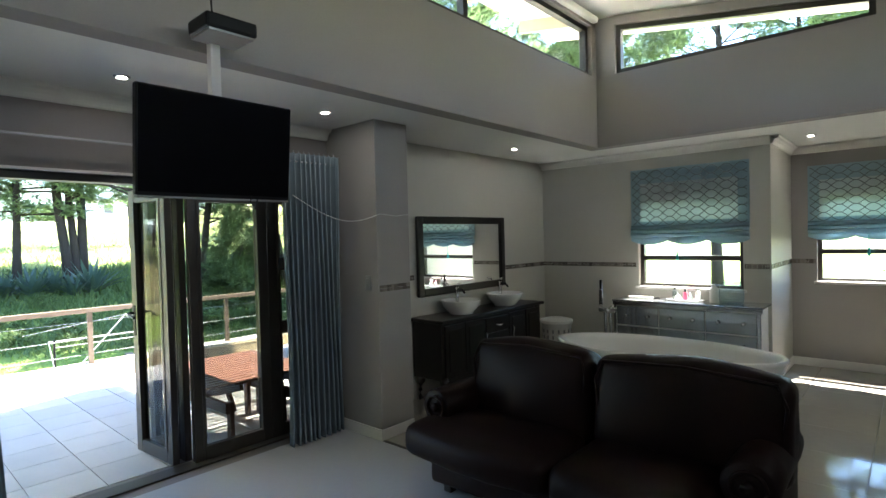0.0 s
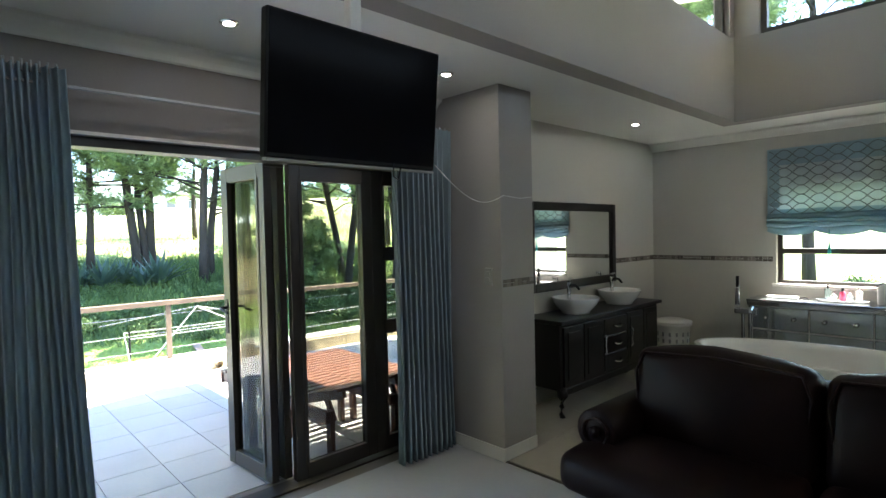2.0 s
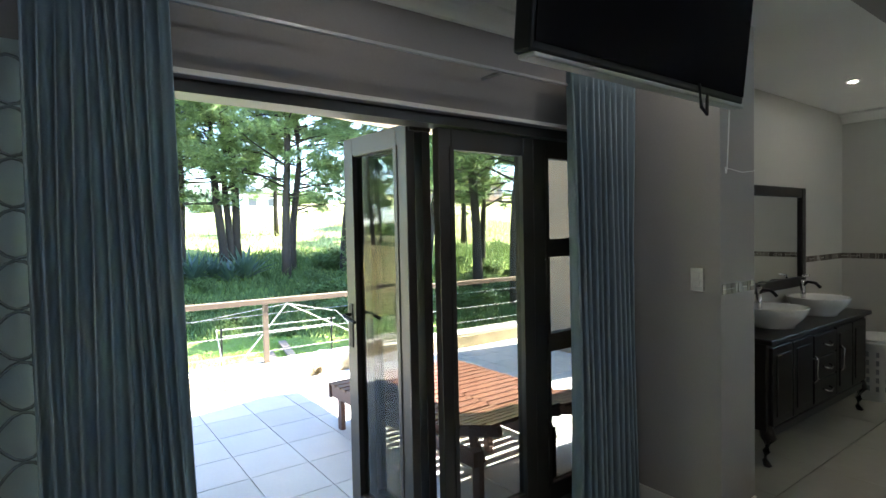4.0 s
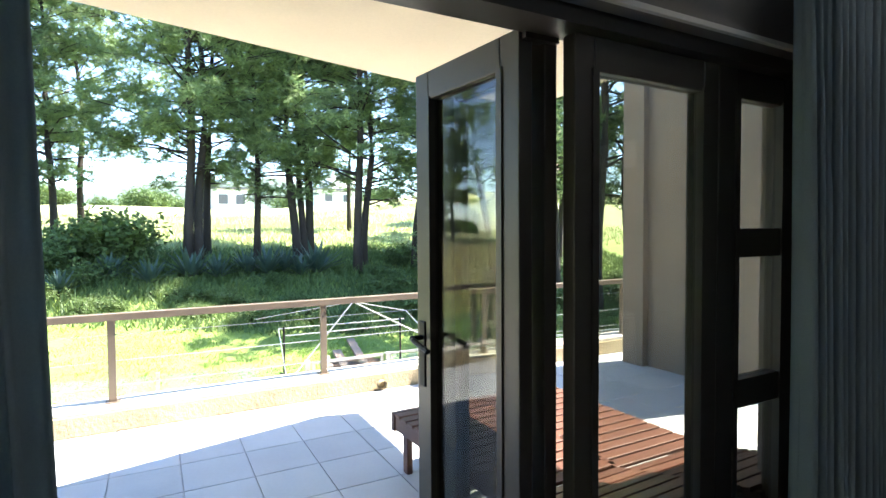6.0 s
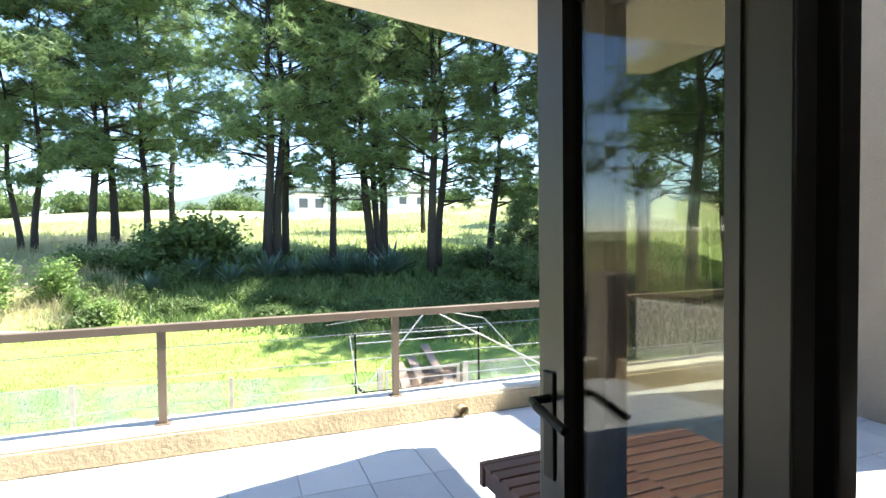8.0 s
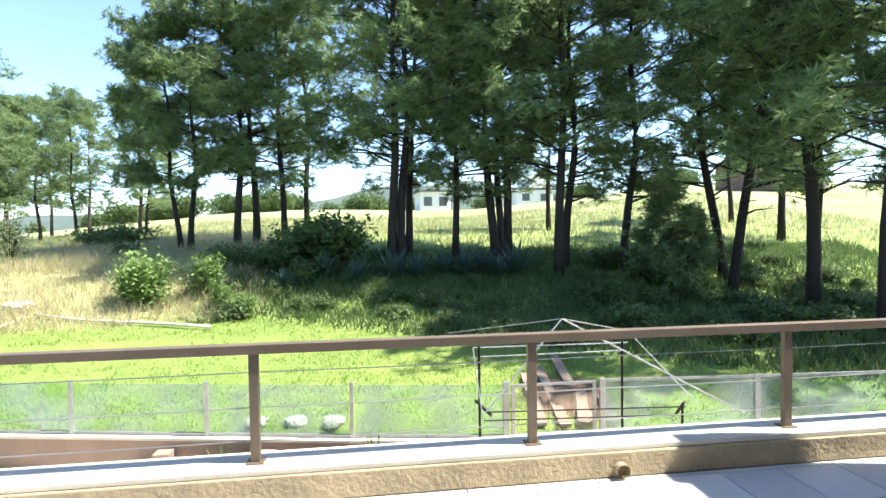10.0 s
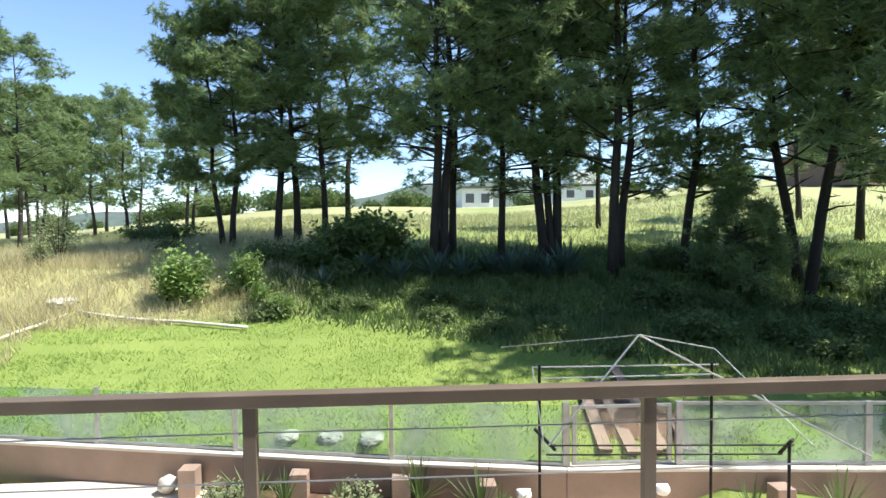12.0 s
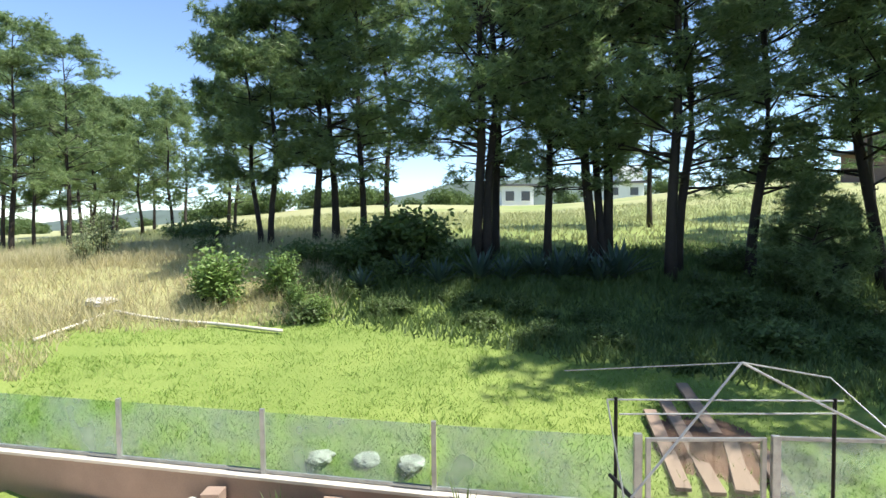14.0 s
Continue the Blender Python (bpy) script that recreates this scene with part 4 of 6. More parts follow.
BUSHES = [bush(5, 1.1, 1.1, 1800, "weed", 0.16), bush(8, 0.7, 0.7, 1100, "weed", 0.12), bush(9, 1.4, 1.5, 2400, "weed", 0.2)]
rng = random.Random(77)
# those around x -26, y -4 to -1 added to darken ground left unshaded
spots = [(2, -27.0, -0.3, 1.35), (2, -27.4, -1.9, 1.1), (1, -21.9, -3.0, 0.9), (1, -29.0, -9.0, 1.0), (0, -26.6, -4.2, 1.0), (1, -25.0, -1.2, 1.2), (2, -26.0, -2.6, 0.7), (0, -33.0, -10.5, 1.2), (0, -34.0, -12.5, 1.2)]
for k in range(100):
    y = rng.uniform(-3.5, 20)
    x = rng.uniform(-26.5, -16.8) if y > 5 else rng.uniform(-26, -21.6 + 0.5 * max(0, y))
    if wild(x, y):
        spots.append((1 if y < 8 else rng.choice((0, 1, 1)), x, y, rng.uniform(0.4, 0.8) if y < 8 else rng.uniform(0.5, 1.0)))
for k in range(6):
    spots.append((rng.choice((0, 1)), rng.uniform(-6, 1.5), rng.uniform(14.5, 19), rng.uniform(0.6, 0.9)))
for k in range(12):
    spots.append((rng.choice((0, 2)), rng.uniform(-13.5, -7), rng.uniform(-13, -8), rng.uniform(0.8, 1.2)))
seen_b = set()
for k, x, y, s in spots:
    m = Matrix.Translation((x, y, ground_z(x, y) - 0.03)) @ Matrix.Rotation(rng.uniform(0, 6.28), 4, "Z")
    if k not in seen_b:
        seen_b.add(k)
        BUSHES[k].matrix_basis = m @ Matrix.Scale(s, 4)
    else:
        sc = BUSHES[k].scale.copy()
        BUSHES[k].scale = (s, s, s)
        copy_thing(BUSHES[k], m)
        BUSHES[k].scale = sc


lime = bush(15, 0.85, 1.75, 2100, "lime", 0.15)
tagged(lime, "light green leafy shrub at the edge of the dry grass", "shrub", "light shrubs by the lawn")
for i, (x, y, s) in enumerate(((-23.2, -6.0, 1.0), (-23.5, -6.7, 0.7), (-23.7, -4.3, 0.8), (-22.0, -2.7, 0.45), (-22.6, -3.6, 0.5))):
    m = Matrix.Translation((x, y, ground_z(x, y) - 0.05)) @ Matrix.Rotation(i * 1.9, 4, "Z")
    if i:
        copy_thing(lime, m).scale = (s, s, s)
    else:
        lime.matrix_basis = m
sapling = bush(19, 1.0, 2.9, 1300, "shrub", 0.13)
tagged(sapling, "grey-green spindly sapling in the tall grass", "sapling", "saplings in the grass")
sapling.matrix_basis = Matrix.Translation((-28.5, -13.2, ground_z(-28.5, -13.2) - 0.05))
copy_thing(sapling, Matrix.Translation((-27.0, -12.9, ground_z(-27.0, -12.9) - 0.05))).scale = (0.6, 0.6, 0.6)


def agave(seed, r):
    rng = random.Random(seed)
    root = thing("agave", "spiky blue-green agave rosette under the pines", "agave", "agaves under the pines")
    for k in range(34):
        bm = bmesh.new()
        a = k * 2.4 + rng.uniform(-0.2, 0.2)
        el = radians(18 + 62 * (k / 34) + rng.uniform(-6, 6))
        L = r * rng.uniform(0.8, 1.1)
        d = Vector((math.cos(a) * math.cos(el), math.sin(a) * math.cos(el), math.sin(el)))
        s = Vector((-math.sin(a), math.cos(a), 0))
        prev = None
        for f, w in ((0.03, 0.045), (0.3, 0.065), (0.65, 0.05), (1.0, 0.004)):
            c = d * L * f - Vector((0, 0, 0.12 * L * f * f))
            u = Vector((0, 0, 0.02))
            cur = [bm.verts.new(c - s * w * r), bm.verts.new(c - u), bm.verts.new(c + s * w * r)]
            if prev:
                bm.faces.new((prev[0], prev[1], cur[1], cur[0]))
                bm.faces.new((prev[1], prev[2], cur[2], cur[1]))
            prev = cur
        part("leaf", bm, "agave", root, smooth=True)
    return root


ag = agave(3, 1.4)
AG = [(-25.0, 1.9, 1.0), (-25.0, 4.6, 0.95), (-25.1, 5.3, 0.85), (-24.8, 6.5, 1.1), (-25.3, 3.9, 0.8), (-25.4, -0.6, 0.8), (-24.6, 0.6, 0.8), (-24.6, 5.8, 0.8), (-24.2, -1.9, 0.7), (-24.9, 2.8, 0.8)]
for i, (x, y, s) in enumerate(AG):
    m = Matrix.Translation((x, y, ground_z(x, y))) @ Matrix.Rotation(i * 1.1, 4, "Z")
    if i == 0:
        ag.matrix_basis = m
    else:
        copy_thing(ag, m).scale = (s, s, s)


# ---- sofa ----
def soft_box(x0, x1, y0, y1, z0, z1, bev, puff=0.0, seed=0, cuts=6, seg=4):
    """A cushion: a rounded box whose faces bulge, with slight creases."""
    bm = bmesh.new()
    box(bm, x0, x1, y0, y1, z0, z1)
    bmesh.ops.bevel(bm, geom=list(bm.edges), offset=bev, segments=seg, affect="EDGES", profile=0.5)
    bmesh.ops.subdivide_edges(bm, edges=[e for e in bm.edges if e.calc_length() > bev * 1.2], cuts=cuts, use_grid_fill=True)
    cx, cy, cz = (x0 + x1) / 2, (y0 + y1) / 2, (z0 + z1) / 2
    hx, hy, hz = (x1 - x0) / 2, (y1 - y0) / 2, (z1 - z0) / 2
    for v in bm.verts:
        u, w, q = (v.co.x - cx) / hx, (v.co.y - cy) / hy, (v.co.z - cz) / hz
        n = Vector((u, w, q)).normalized()
        k = (1 - min(1, abs(u)) ** 2) * (1 - min(1, abs(q)) ** 2) + (1 - min(1, abs(u)) ** 2) * (1 - min(1, abs(w)) ** 2)
        v.co += Vector((0, n.y, n.z)) * puff * k + n * 0.008 * noise.noise(Vector((v.co.x * 7, v.co.y * 7, v.co.z * 7 + seed)))
    return bm


sofa = thing("sofa", "two-seat dark brown leather sofa with rolled arms", "sofa", at=(-2.17, 2.95, 0))
SX0, SX1 = -0.98, 0.98
part("base", soft_box(SX0 + 0.06, SX1 - 0.06, -0.36, 0.42, 0.07, 0.27, 0.03, 0.0, 1, 3, 2), "leather", sofa, smooth=True)
part("back", soft_box(SX0 + 0.08, SX1 - 0.08, 0.22, 0.50, 0.20, 0.80, 0.08, 0.02, 2, 5), "leather", sofa, smooth=True)
for i, (a, b) in enumerate(((SX0 + 0.10, -0.012), (0.012, SX1 + 0.02))):
    bm = soft_box(a, b, 0.0, 0.25, 0.40, 0.915, 0.07, 0.055, 5 + i)
    bmesh.ops.rotate(bm, verts=bm.verts, cent=(0, 0.1, 0.42), matrix=Matrix.Rotation(radians(-9), 3, "X"))
    c = part("back_cushion", bm, "leather", sofa, smooth=True)
    bm = bmesh.new()
    z = 0.90
    tube(bm, [(a + 0.05, 0.04, 0.52), (a + 0.02, 0.05, 0.80), (a + 0.06, 0.075, z), ((a + b) / 2, 0.085, z + 0.022), (b - 0.06, 0.075, z), (b - 0.02, 0.05, 0.80), (b - 0.05, 0.04, 0.52)], 0.009, 6)
    part("piping", bm, "leather", c, smooth=True)
for i, (a, b) in enumerate(((SX0 + 0.02, -0.01), (0.01, SX1 - 0.16))):
    part("seat_cushion", soft_box(a if i else a - 0.06, b, -0.52, 0.06, 0.27, 0.465, 0.075, 0.045, 9 + i), "leather", sofa, smooth=True)
for s, xa in ((-1, SX0 + 0.07), (1, SX1 - 0.09)):
    bm = soft_box(xa - 0.08, xa + 0.08, -0.24, 0.40, 0.10, 0.52, 0.05, 0.0, 20 + s, 3)
    arm = part("arm", bm, "leather", sofa, smooth=True)
    bm = bmesh.new()
    R = 0.115
    pts = [(xa, y, 0.535) for y in (-0.30, -0.29, -0.1, 0.1, 0.3, 0.42)]
    tube(bm, pts, [R * 0.90, R, R, R * 0.98, R * 0.96, R * 0.9], 22)
    part("arm_roll", bm, "leather", arm, smooth=True)
    bm = bmesh.new()
    tube(bm, [(xa + R * 0.62 * math.cos(a), -0.305, 0.535 + R * 0.62 * math.sin(a)) for a in [2 * math.pi * k / 20 for k in range(21)]], 0.010, 6)
    tube(bm, [(xa, -0.30, 0.535), (xa, -0.318, 0.535)], 0.03, 14)
    part("scroll", bm, "leather", arm, smooth=True)
for x in (SX0 + 0.12, SX1 - 0.16):
    for y in (-0.30, 0.36):
        part("foot", boxes((x, x + 0.06, y, y + 0.06, 0, 0.075), bev=0.006), "darkwood", sofa)

# ---- bathtub and its mixer ----
tub = thing("bathtub", "white freestanding oval bathtub behind the sofa", "bathtub", at=(-2.48, 4.98, 0))
prof = [(0.60, 0.0), (0.70, 0.02), (0.82, 0.20), (0.93, 0.45), (0.99, 0.575), (1.0, 0.60), (0.985, 0.612), (0.95, 0.605), (0.92, 0.56), (0.84, 0.40), (0.72, 0.20), (0.60, 0.12), (0.3, 0.10), (0.02, 0.10)]
part("shell", lathe(prof, 56, sx=1.0, sy=0.47), "acrylic", tub, smooth=True)
bm = bmesh.new()
tube(bm, [(0.0, -0.02, 0.101), (0.0, -0.02, 0.108)], 0.03, 16)
part("drain", bm, "chrome", tub, "chrome drain")
mixer = thing("bath_mixer", "chrome floor-standing bath mixer with hand shower", "bath mixer", at=(-3.30, 5.72, 0))
bm = bmesh.new()
for x in (-0.03, 0.03):
    tube(bm, [(x, 0, 0), (x, 0, 0.78)], 0.016, 10)
part("riser", bm, "chrome", mixer)
part("body", boxes((-0.10, 0.10, -0.03, 0.03, 0.76, 0.82), bev=0.012), "chrome", mixer)
part("spout", tube(bmesh.new(), [(0.05, 0, 0.80), (0.08, -0.10, 0.84), (0.10, -0.22, 0.82)], 0.016, 10), "chrome", mixer)
part("hand_shower", boxes((-0.095, -0.06, -0.02, 0.015, 0.84, 1.02), bev=0.008), "chrome", mixer)
part("lever", boxes((-0.09, -0.065, -0.012, 0.012, 1.02, 1.12), bev=0.005), "plastic_black", mixer)

# ---- vanity ----
van = thing("vanity", "dark-stained wooden vanity with curved legs and drawers", "vanity", at=(-4.36, 4.82, 0))
VW = 0.90
part("top", boxes((-0.205, 0.235, -VW - 0.03, VW + 0.03, 0.80, 0.835), bev=0.008), "darkwood", van)
part("carcass", boxes((-0.20, 0.19, -VW, VW, 0.24, 0.80), bev=0.006), "darkwood", van)
part("apron", boxes((0.17, 0.20, -VW + 0.04, VW - 0.04, 0.19, 0.25), bev=0.008), "darkwood", van)
for y in (-VW + 0.05, VW - 0.05):
    for x in (-0.16, 0.165):
        part("leg", tube(bmesh.new(), [(x, y, 0.26), (x + 0.018, y, 0.19), (x + 0.004, y, 0.10), (x - 0.004, y, 0.04), (x + 0.016, y, 0.0)], [0.042, 0.046, 0.024, 0.018, 0.026], 10), "darkwood", van, smooth=True)
for y0, y1 in ((-0.86, -0.56), (-0.55, -0.22), (0.22, 0.55), (0.56, 0.86)):
    d = part("door", boxes((0.19, 0.212, y0, y1, 0.27, 0.775), bev=0.005), "darkwood", van)
    part("panel", boxes((0.212, 0.220, y0 + 0.05, y1 - 0.05, 0.32, 0.725), bev=0.003), "darkwood", d)
    yh = y1 - 0.03 if y0 in (-0.86, -0.55) else y0 + 0.03
    if y0 in (-0.55, 0.22):
        part("handle", tube(bmesh.new(), [(0.222, yh, 0.44), (0.248, yh + 0.012, 0.47), (0.25, yh - 0.01, 0.54), (0.248, yh + 0.012, 0.61), (0.222, yh, 0.64)], 0.007, 8), "chrome", d, "curved chrome handle", smooth=True)
for z in (0.28, 0.445, 0.61):
    d = part("drawer", boxes((0.19, 0.216, -0.21, 0.21, z, z + 0.155), bev=0.006), "darkwood", van)
    part("handle", tube(bmesh.new(), [(0.216, -0.06, z + 0.085), (0.244, -0.05, z + 0.075), (0.25, 0.0, z + 0.065), (0.244, 0.05, z + 0.075), (0.216, 0.06, z + 0.085)], 0.006, 8), "chrome", d, "curved chrome handle", smooth=True)


def basin(y):
    b = thing("wash_basin", "white ceramic bowl basin on the dark vanity", "basin", "basins on the vanity", at=(-4.33, y, 0.835))
    part("bowl", lathe([(0.10, 0.0), (0.13, 0.0), (0.135, 0.02), (0.19, 0.08), (0.215, 0.135), (0.215, 0.142), (0.208, 0.144), (0.20, 0.13), (0.165, 0.06), (0.10, 0.025), (0.02, 0.02)], 40), "ceramic", b, smooth=True)
    part("drain", tube(bmesh.new(), [(0, 0, 0.021), (0, 0, 0.027)], 0.022, 14), "chrome", b)
    t = thing("basin_tap", "tall black and chrome basin mixer tap", "tap", "taps on the vanity", at=(-4.48, y + 0.12, 0.835))
    part("column", tube(bmesh.new(), [(0, 0, 0), (0, 0, 0.26)], 0.020, 14), "chrome", t, smooth=True)
    part("spout", tube(bmesh.new(), [(0, 0, 0.21), (0.04, -0.02, 0.245), (0.10, -0.03, 0.24), (0.14, -0.04, 0.205)], 0.012, 10), "plastic_black", t, smooth=True)
    part("lever", tube(bmesh.new(), [(0, 0, 0.262), (0.0, 0.0, 0.29), (0.05, -0.02, 0.30)], 0.011, 8), "chrome", t, smooth=True)


basin(4.42)
basin(5.22)

mir = thing("wall_mirror", "large mirror in a dark wooden frame above the vanity", "mirror", at=(BX + 0.02, 4.76, 1.03))
for b in ((-0.01, 0.03, -0.76, -0.68, 0.0, 0.83), (-0.01, 0.03, 0.68, 0.76, 0.0, 0.83), (-0.01, 0.03, -0.68, 0.68, 0.75, 0.83), (-0.01, 0.03, -0.68, 0.68, 0.0, 0.08)):
    part("frame", boxes(b, bev=0.008), "darkwood", mir)
part("glass", boxes((-0.008, 0.008, -0.68, 0.68, 0.08, 0.75)), "mirror", mir)


# ---- mirrored dresser and what stands on it ----
dr = thing("dresser", "silver mirrored dresser with drawers under the window", "dresser", at=(-2.64, 6.28, 0))
part("top", boxes((-0.77, 0.77, -0.21, 0.21, 0.845, 0.865), bev=0.004), "mirrorface", dr)
part("carcass", boxes((-0.74, 0.74, -0.185, 0.205, 0.10, 0.842)), "plastic_white", dr)
part("rim", boxes((-0.765, 0.765, -0.206, -0.188, 0.80, 0.843), bev=0.003), "chrome", dr)
for x in (-0.75, 0.72):
    part("leg", boxes((x, x + 0.03, -0.205, -0.187, 0.0, 0.80), bev=0.003), "chrome", dr)
for x in (-0.72, 0.69):
    part("foot", boxes((x, x + 0.03, 0.15, 0.19, 0.0, 0.10)), "chrome", dr)
for a, b in ((-0.715, -0.245), (-0.235, 0.235), (0.245, 0.715)):
    for z in (0.12, 0.35, 0.58):
        d = part("drawer", boxes((a, b, -0.199, -0.186, z, z + 0.215), bev=0.004), "mirrorface", dr)
        for f in (0.25, 0.75):
            x = a + (b - a) * f
            part("knob", lathe([(0.006, 0.0), (0.006, 0.012), (0.017, 0.018), (0.019, 0.026), (0.010, 0.034)], 12), "chrome", d, "round crystal knob", smooth=True).matrix_basis = Matrix.Translation((x, -0.199, z + 0.11)) @ Matrix.Rotation(radians(90), 4, "X")
TOPZ = 0.865


def on_dresser(name, label, category, x, y, profile, material, extra=None):
    t = thing(name, label, category, "toiletries on the dresser", at=(x, y, TOPZ))
    part("body", lathe(profile, 20), material, t, smooth=True)
    if extra:
        part("cap", lathe(extra[0], 16), extra[1], t, smooth=True)


on_dresser("glass_jar", "big pale glass jar with a lid on the dresser", "jar", -2.20, 6.30, [(0.09, 0), (0.115, 0.01), (0.12, 0.08), (0.115, 0.17), (0.085, 0.21), (0.08, 0.22)], "jar", ([(0.088, 0.22), (0.088, 0.235), (0.05, 0.25), (0.015, 0.265), (0.02, 0.285)], "jar"))
on_dresser("lotion_bottle", "white lotion bottle on the dresser", "bottle", -2.36, 6.27, [(0.04, 0), (0.045, 0.01), (0.045, 0.14), (0.03, 0.17), (0.014, 0.18)], "plastic_white", ([(0.014, 0.18), (0.014, 0.20), (0.004, 0.20)], "plastic_white"))
on_dresser("pink_bottle", "small pink perfume bottle on the tray", "bottle", -2.66, 6.30, [(0.022, 0.012), (0.025, 0.02), (0.025, 0.09), (0.012, 0.10)], "pink", ([(0.012, 0.10), (0.013, 0.13), (0.003, 0.13)], "plastic_black"))
for i, (x, y, h, mname) in enumerate(((-2.78, 6.32, 0.11, "jar"), (-2.60, 6.26, 0.07, "jar"), (-2.54, 6.33, 0.10, "plastic_white"), (-2.72, 6.24, 0.06, "plastic_white"))):
    on_dresser("perfume_bottle", "small clear perfume bottle on the tray", "bottle", x, y, [(0.022, 0.012), (0.026, 0.016), (0.026, h), (0.010, h + 0.01)], mname, ([(0.010, h + 0.01), (0.011, h + 0.04), (0.003, h + 0.04)], "plastic_black" if i == 0 else "chrome"))
tray = thing("tray", "white oval tray holding small bottles", "tray", at=(-2.66, 6.28, TOPZ))
part("dish", lathe([(0.17, 0.0), (0.19, 0.004), (0.205, 0.022), (0.2, 0.024), (0.186, 0.010), (0.02, 0.009)], 32, sx=1.0, sy=0.55), "ceramic", tray, smooth=True)
tri = thing("hair_iron", "white hair iron lying on the dresser", "hair iron", at=(-3.12, 6.26, TOPZ))
part("body", boxes((-0.16, 0.12, -0.02, 0.02, 0.0, 0.03), bev=0.01), "plastic_white", tri)
part("cord", tube(bmesh.new(), [(0.12, 0, 0.012), (0.17, 0.03, 0.02), (0.20, -0.01, 0.012), (0.16, -0.04, 0.012)], 0.005, 6), "plastic_black", tri)

binn = thing("laundry_basket", "white perforated plastic laundry basket by the wall", "basket", at=(-4.20, 6.16, 0))
part("bin", lathe([(0.15, 0), (0.155, 0.01), (0.19, 0.50), (0.205, 0.51), (0.205, 0.535), (0.19, 0.535), (0.15, 0.03), (0.02, 0.02)], 28), "plastic_white", binn, smooth=True)
for r in range(5):
    for k in range(9):
        a = radians(-140 + k * 22)
        z = 0.12 + r * 0.075
        rad = 0.155 + 0.035 * z / 0.5 + 0.002
        bm = bmesh.new()
        box(bm, -0.001, 0.002, -0.011, 0.011, -0.022, 0.022)
        part("slot", bm, "steel", binn).matrix_basis = Matrix.Translation((rad * math.cos(a), rad * math.sin(a), z)) @ Matrix.Rotation(a, 4, "Z")
part("lid", lathe([(0.21, 0.537), (0.21, 0.55), (0.12, 0.575), (0.02, 0.58)], 28), "plastic_white", binn, smooth=True)


# ---- roman blinds ----
def blind(x0, x1, y, ztop, zbot, label):
    b = thing("roman_blind", label, "roman blind", "blue roman blinds", at=((x0 + x1) / 2, y, zbot))
    w, h = (x1 - x0) / 2, ztop - zbot
    bo = 0.11
    part("border", boxes((-w, -w + bo, -0.012, 0.0, 0.14, h), (w - bo, w, -0.012, 0.0, 0.14, h), (-w + bo, w - bo, -0.012, 0.0, h - 0.17, h), (-w + bo, w - bo, -0.012, 0.0, 0.14, 0.24)), "blind", b)
    part("field", boxes((-w + bo, w - bo, -0.010, -0.004, 0.24, h - 0.17)), "blind_in", b, "pale field with a trellis pattern")
    for k, z in enumerate((0.15, 0.105, 0.06)):
        bm = bmesh.new()
        n = 24
        o = -0.014 - 0.008 * k
        pr = []
        for i in range(n + 1):
            x = -w + 2 * w * i / n
            sag = 0.006 * math.sin(i * 0.9 + k)
            ring = [(o, z + 0.045), (o - 0.022, z + 0.02 + sag), (o - 0.012, z - 0.004 + sag), (o + 0.008, z + 0.01)]
            pr.append([bm.verts.new((x, yy, zz)) for yy, zz in ring])
        for p, q in zip(pr, pr[1:]):
            for i in range(4):
                bm.faces.new((p[i], p[(i + 1) % 4], q[(i + 1) % 4], q[i]))
        part("fold", bm, "blind", b, smooth=True)
    bm = bmesh.new()
    n = 48
    a = []
    for i in range(n + 1):
        x = -w + 2 * w * i / n
        zl = 0.012 - 0.045 * abs(math.sin(math.pi * i / n * 3)) ** 0.8
        yy = -0.016 + 0.006 * math.sin(i * 0.8)
        a.append((bm.verts.new((x, yy, 0.075)), bm.verts.new((x, yy - 0.006, zl)), bm.verts.new((x, yy + 0.004, zl)), bm.verts.new((x, yy + 0.01, 0.075))))
    for p, q in zip(a, a[1:]):
        for i in range(4):
            bm.faces.new((p[i], p[(i + 1) % 4], q[(i + 1) % 4], q[i]))
    part("valance", bm, "blind", b, smooth=True)
    # trellis lines: pairs of facing waves
    rows = 7
    dz = (h - 0.22) / rows
    for r in range(rows):
        for s in (-1, 1):
            zc = 0.20 + dz * (r + 0.5)
            pts = []
            for i in range(61):
                x = -w + 0.02 + (2 * w - 0.04) * i / 60
                pts.append((x, -0.0135, zc + s * dz * 0.52 * math.cos(math.pi * 2 * (x + w) / 0.30)))
            part("trellis_line", tube(bmesh.new(), pts, 0.0042, 4), "trellis", b)
    part("cord", tube(bmesh.new(), [(-0.10, -0.03, 0.02), (-0.10, -0.03, -0.13)], 0.004, 6), "teal", b, "teal pull cord")
    part("tassel", tube(bmesh.new(), [(-0.10, -0.03, -0.12), (-0.10, -0.03, -0.21)], [0.009, 0.017], 8), "teal", b, "teal tassel")
    return b


blind(-3.33, -2.06, NY - 0.012, 2.38, 1.52, "blue roman blind with a pale trellis pattern, half lowered")
blind(-1.70, -0.38, 7.688, 2.36, 1.52, "blue roman blind with a trellis pattern in the bay, half lowered")
sheer = thing("sheer_panel", "pale patterned sheer panel beside the blue curtain", "curtain", at=(-4.60, 0.12, 0.02))
part("cloth", boxes((-0.008, 0.0, -0.5, 0.16, 0.0, 2.10)), "blind_in", sheer)
for r in range(14):
    for s in (-1, 1):
        pts = [(0.004, -0.49 + 0.64 * i / 30, 0.10 + 0.145 * r + s * 0.07 * math.cos(2 * math.pi * (i / 30 * 0.64) / 0.30)) for i in range(31)]
        part("trellis_line", tube(bmesh.new(), pts, 0.005, 4), "trellis", sheer)

